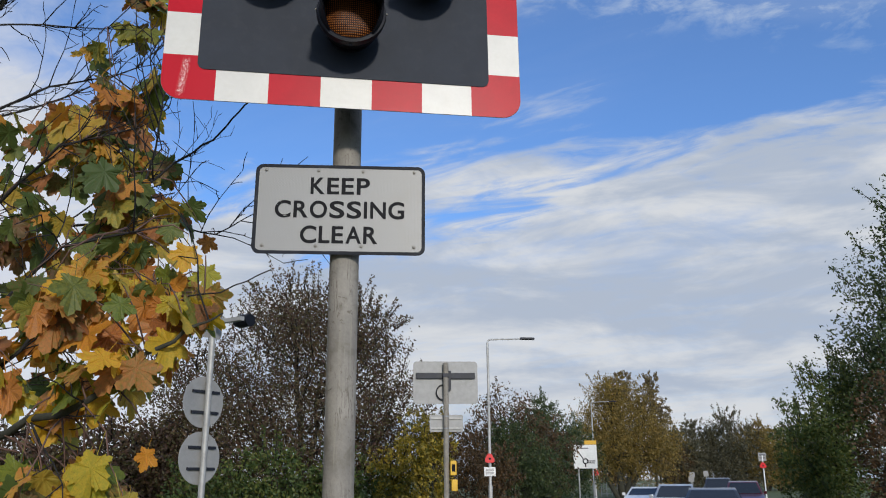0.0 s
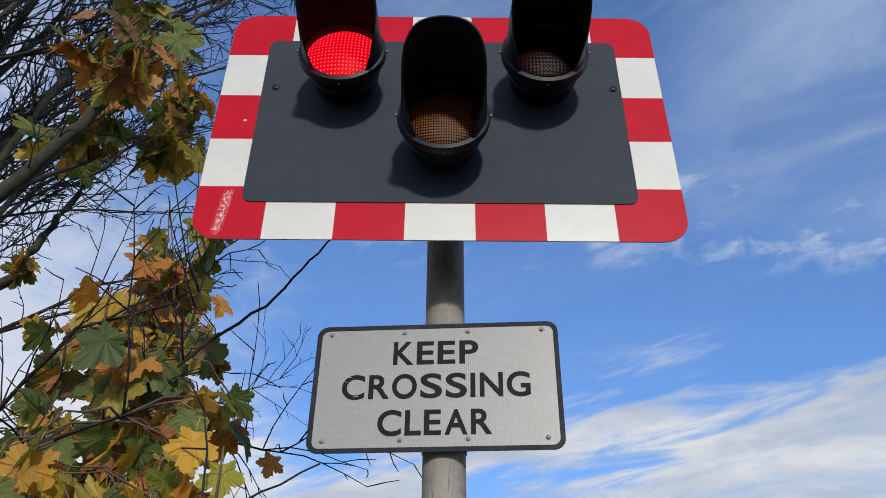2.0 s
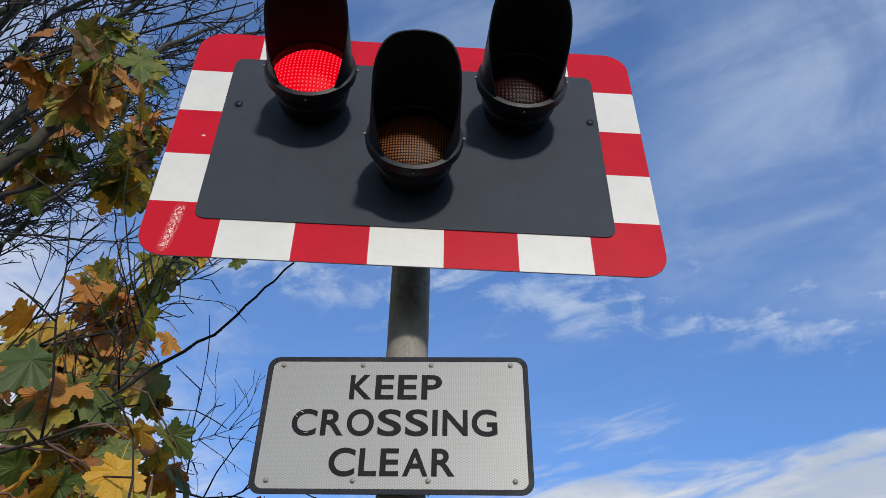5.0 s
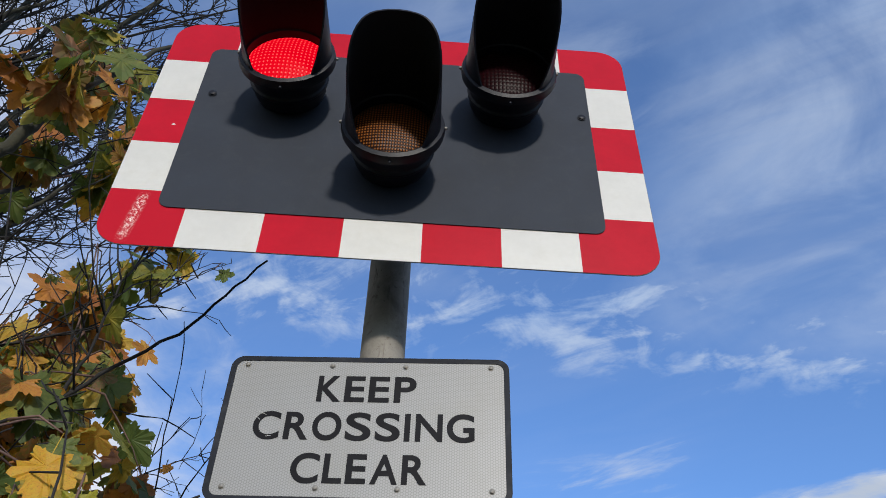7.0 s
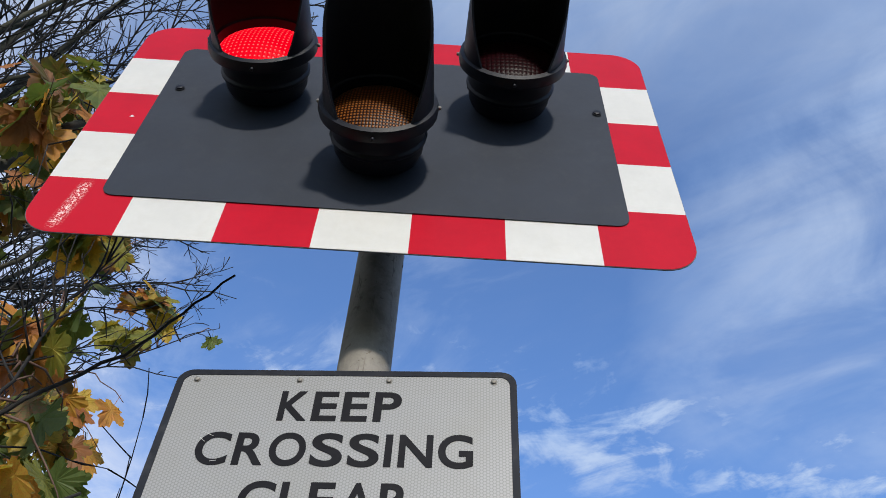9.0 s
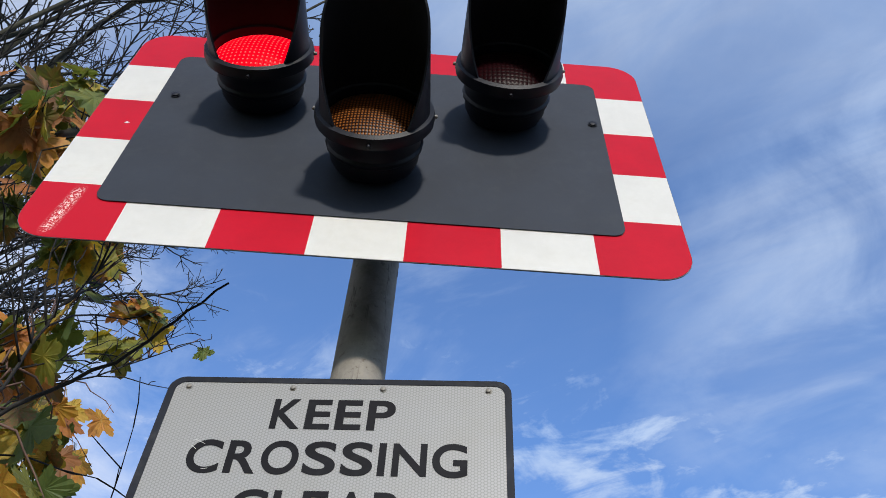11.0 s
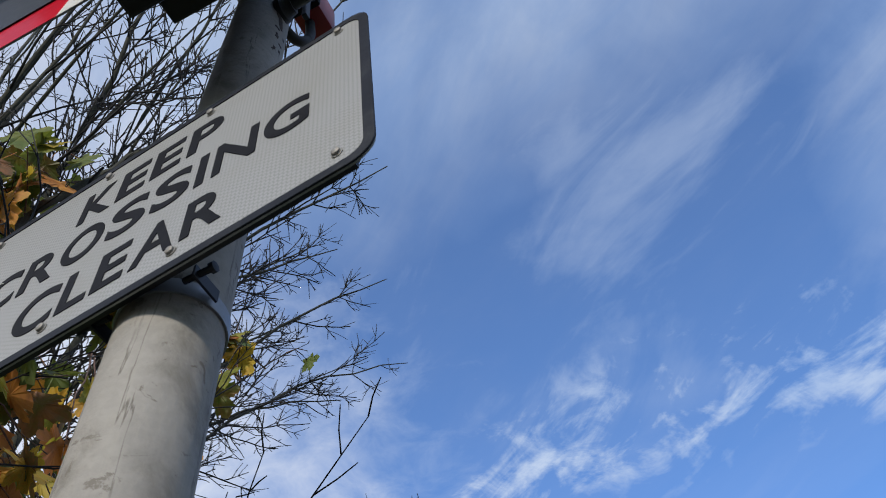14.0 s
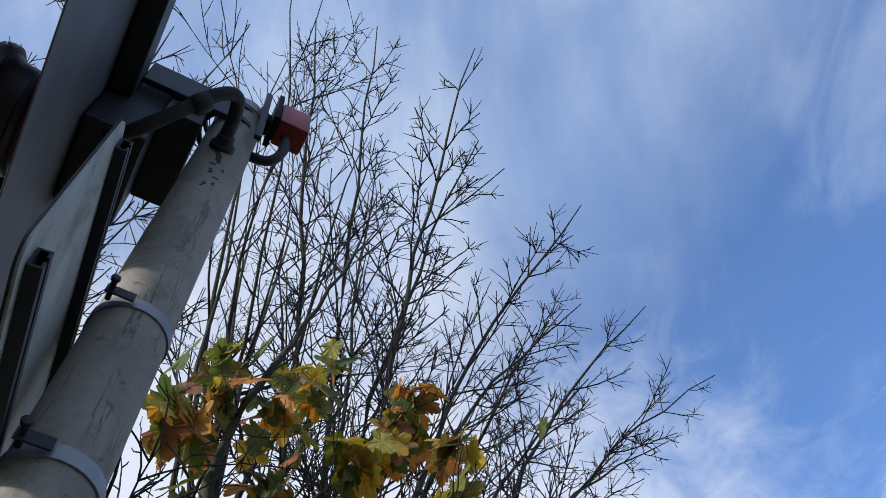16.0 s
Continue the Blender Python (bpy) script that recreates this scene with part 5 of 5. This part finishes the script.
part("symbol", prism([(-0.03, 2.3), (0.03, 2.3), (0.03, 2.46), (-0.03, 2.46)], -0.008, -0.001), SIGN_BLACK, direction)
part("symbol", prism([(-0.15, 2.74), (-0.1, 2.76), (-0.34, 3.12), (-0.4, 3.1)], -0.008, -0.001), SIGN_BLACK, direction)
for x0, x1, z in ((0.14, 0.55, 2.6), (0.14, 0.5, 2.5), (-0.5, 0.2, 3.3)):
    part("legend", prism([(x0, z), (x1, z), (x1, z + 0.06), (x0, z + 0.06)], -0.008, -0.001), GREY_BAR, direction)
part("top_plate", prism(rounded(-0.02, 3.54, 0.66, 3.76, 0.02), 0.0, 0.006), YELLOW_PLASTIC, direction, "yellow plate on top")

stop = thing("bus_stop", "bus stop post with a pale flag", "bus stop", pose(35.4, 60, 0, 0, 0, -25))
plain_post(0, 0, 3.4, 0.05, stop, mat=WHITE_PLATE)
part("flag", block(-0.3, -0.02, 2.95, 0.28, 0.02, 3.6, 0.01), ALUMINIUM, stop, "pale flag")
part("legend", block(-0.22, -0.028, 3.15, 0.2, -0.0205, 3.25), GREY_BAR, stop)
part("legend", block(-0.22, -0.028, 3.36, 0.2, -0.0205, 3.5), GREY_BAR, stop)
poppy((35.3, 59.85, 2.6), 0.34, -25)

fence = thing("railing", "grey metal railing in front of the far trees", "railing", pose(28, 78, 0, 0, 0, 10))
for i in range(13):
    part("post", block(i * 0.6 - 0.03, -0.03, 0, i * 0.6 + 0.03, 0.03, 1.2), GALV, fence)
for z in (0.25, 0.7, 1.15):
    part("rail", block(-0.03, -0.05, z - 0.03, 7.23, -0.031, z + 0.03), GALV, fence)

for x, y, h in ((38.5, 80, 1.9), (40.5, 84, 2.3), (46, 92, 2.5)):
    ob = thing("road_sign", "small distant pale sign on a post", "sign", pose(x, y, 0, 0, 0, -25))
    plain_post(0, 0.05, h, 0.045, ob)
    part("plate", prism(rounded(-0.28, h - 0.6, 0.28, h, 0.04), 0.0, 0.008), ALUMINIUM, ob)


# ---- cars on the road ----
def car(label, at, turn, paint, length=4.3, width=1.76, height=1.46, facing=True):
    ob = thing("car", label, "car", pose(*at, 0, 0, turn), "cars on the road")
    L, W, H = length / 2, width / 2, height
    # side outline, nose towards -y
    low = [(-L, 0.42), (-L + 0.03, 0.62), (-L + 0.12, 0.74), (-L * 0.52, 0.9), (-L * 0.46, 0.93), (L * 0.9, 0.96), (L, 0.86), (L, 0.4), (L - 0.1, 0.26), (-L + 0.12, 0.26)]
    bm = bmesh.new()
    rows = []
    for x, f in ((-W, 0.93), (-W * 0.97, 1.0), (W * 0.97, 1.0), (W, 0.93)):
        inset = abs(x) == W
        rows.append([bm.verts.new((x, y * (0.985 if inset else 1), 0.26 + (z - 0.26) * (0.97 if inset else 1))) for y, z in low])
    for a, b in zip(rows, rows[1:]):
        for i in range(len(low)):
            j = (i + 1) % len(low)
            bm.faces.new((a[i], a[j], b[j], b[i]))
    bm.faces.new(rows[0])
    bm.faces.new(rows[-1][::-1])
    bmesh.ops.bevel(bm, geom=list(bm.edges), offset=0.03, segments=2, affect="EDGES", profile=0.6)
    body = part("body", bm, paint, ob, "", True)
    # cabin
    top = [(-L * 0.46, 0.92, W * 0.93), (-L * 0.12, H - 0.05, W * 0.73), (L * 0.05, H, W * 0.71), (L * 0.55, H - 0.03, W * 0.71), (L * 0.9, 0.95, W * 0.9)]
    bm = bmesh.new()
    lft = [bm.verts.new((-w, y, z)) for y, z, w in top]
    rgt = [bm.verts.new((w, y, z)) for y, z, w in top]
    for i in range(4):
        bm.faces.new((lft[i], lft[i + 1], rgt[i + 1], rgt[i]))
    bm.faces.new(lft[::-1])
    bm.faces.new(rgt)
    bm.faces.new((lft[0], rgt[0], rgt[-1], lft[-1]))
    bmesh.ops.bevel(bm, geom=list(bm.edges), offset=0.05, segments=3, affect="EDGES", profile=0.6)
    part("cabin", bm, paint, ob, "", True)

    def pane(name, quad, mat, label=""):
        """A thin glass pane just off the cabin."""
        b = bmesh.new()
        v = [Vector(q) for q in quad]
        n = (v[1] - v[0]).cross(v[2] - v[0]).normalized()
        c = sum(v, Vector()) / 4
        if n.dot(c - Vector((0, c.y * 0.2, 0.9))) < 0:
            n = -n
        f = [b.verts.new(c + (q - c) * 0.88 + n * 0.002) for q in v]
        g = [b.verts.new(c + (q - c) * 0.88 + n * 0.008) for q in v]
        b.faces.new(g)
        b.faces.new(f[::-1])
        for i in range(4):
            b.faces.new((f[i], f[(i + 1) % 4], g[(i + 1) % 4], g[i]))
        part(name, b, mat, ob, label)

    def p(i, s):
        y, z, w = top[i]
        return (s * w, y, z)
    pane("windscreen", (p(0, -1), p(1, -1), p(1, 1), p(0, 1)), GLASS)
    pane("rear_window", (p(3, -1), p(4, -1), p(4, 1), p(3, 1)), GLASS)
    for s in (-1, 1):
        mid = (s * W * 0.92, L * 0.2, 0.95)
        pane("side_window", (p(0, s), p(1, s), p(2, s), mid), GLASS)
        pane("side_window", (mid, p(2, s), p(3, s), p(4, s)), GLASS)
        part("mirror", block(s * (W + 0.03) - 0.07, -L * 0.4, 0.93, s * (W + 0.03) + 0.07, -L * 0.4 + 0.1, 1.05, 0.02), paint, ob)
        part("headlight", block(s * W * 0.72 - 0.16, -L - 0.006, 0.6, s * W * 0.72 + 0.16, -L + 0.1, 0.72, 0.02), HEADLIGHT, ob)
        part("taillight", block(s * W * 0.8 - 0.12, L - 0.06, 0.62, s * W * 0.8 + 0.12, L + 0.01, 0.84, 0.02), TAILLIGHT, ob)
        for y in (-L * 0.62, L * 0.6):
            wheel = part("wheel", lathe([(0.2, -0.1), (0.3, -0.1), (0.315, -0.07), (0.315, 0.07), (0.3, 0.1), (0.2, 0.1)], 24, "x", (s * (W - 0.1), y, 0.325)), TYRE, ob, "", True)
            part("rim", lathe([(0.2, -0.085), (0.2, 0.085), (0.05, 0.102)] if s > 0 else [(0.05, -0.102), (0.2, -0.085), (0.2, 0.085)], 20, "x", (s * (W - 0.1), y, 0.325)), RIM, wheel, "", True)
    part("bumper", block(-W * 0.9, -L - 0.02, 0.32, W * 0.9, -L + 0.05, 0.5, 0.02), SIGN_BLACK, ob)
    return ob


car("dark grey car waiting on the road", (11.25, 20.2, 0.01), -26, CAR_DARK, 4.3, 1.78, 1.36)
car("silver estate car on the road", (13.7, 28.2, 0.01), -26, CAR_SILVER, 4.3, 1.74, 1.42)
car("white car at the roadside", (14.5, 33.2, 0.01), -26, CAR_WHITE, 4.2, 1.74, 1.28)
car("dark car farther up the road", (23.4, 44.0, 0.01), -29, CAR_DARK, 4.4, 1.8, 1.66)
car("dark red car farther up the road", (19.6, 34.0, 0.01), -28, CAR_RED, 4.3, 1.76, 1.5)

# ---- grass on the verge and fallen leaves ----
r = random.Random(5)
verts, faces = [], []
for _ in range(26000):
    x, y = r.uniform(-5, 0.2), r.uniform(-5, 16)
    if -0.1 < x and y < 16:
        continue
    h, a, w = r.uniform(0.04, 0.14), r.uniform(0, 6.28), r.uniform(0.003, 0.006)
    o = len(verts)
    lx, ly = r.uniform(-0.05, 0.05), r.uniform(-0.05, 0.05)
    verts += [(x - w * math.cos(a), y - w * math.sin(a), 0), (x + w * math.cos(a), y + w * math.sin(a), 0), (x + lx, y + ly, h)]
    faces.append((o, o + 1, o + 2))
tagged(new("grass", data_mesh("grass", verts, faces, BLADE, False)), "rough grass blades on the verge round the tree", "grass", kind="stuff")
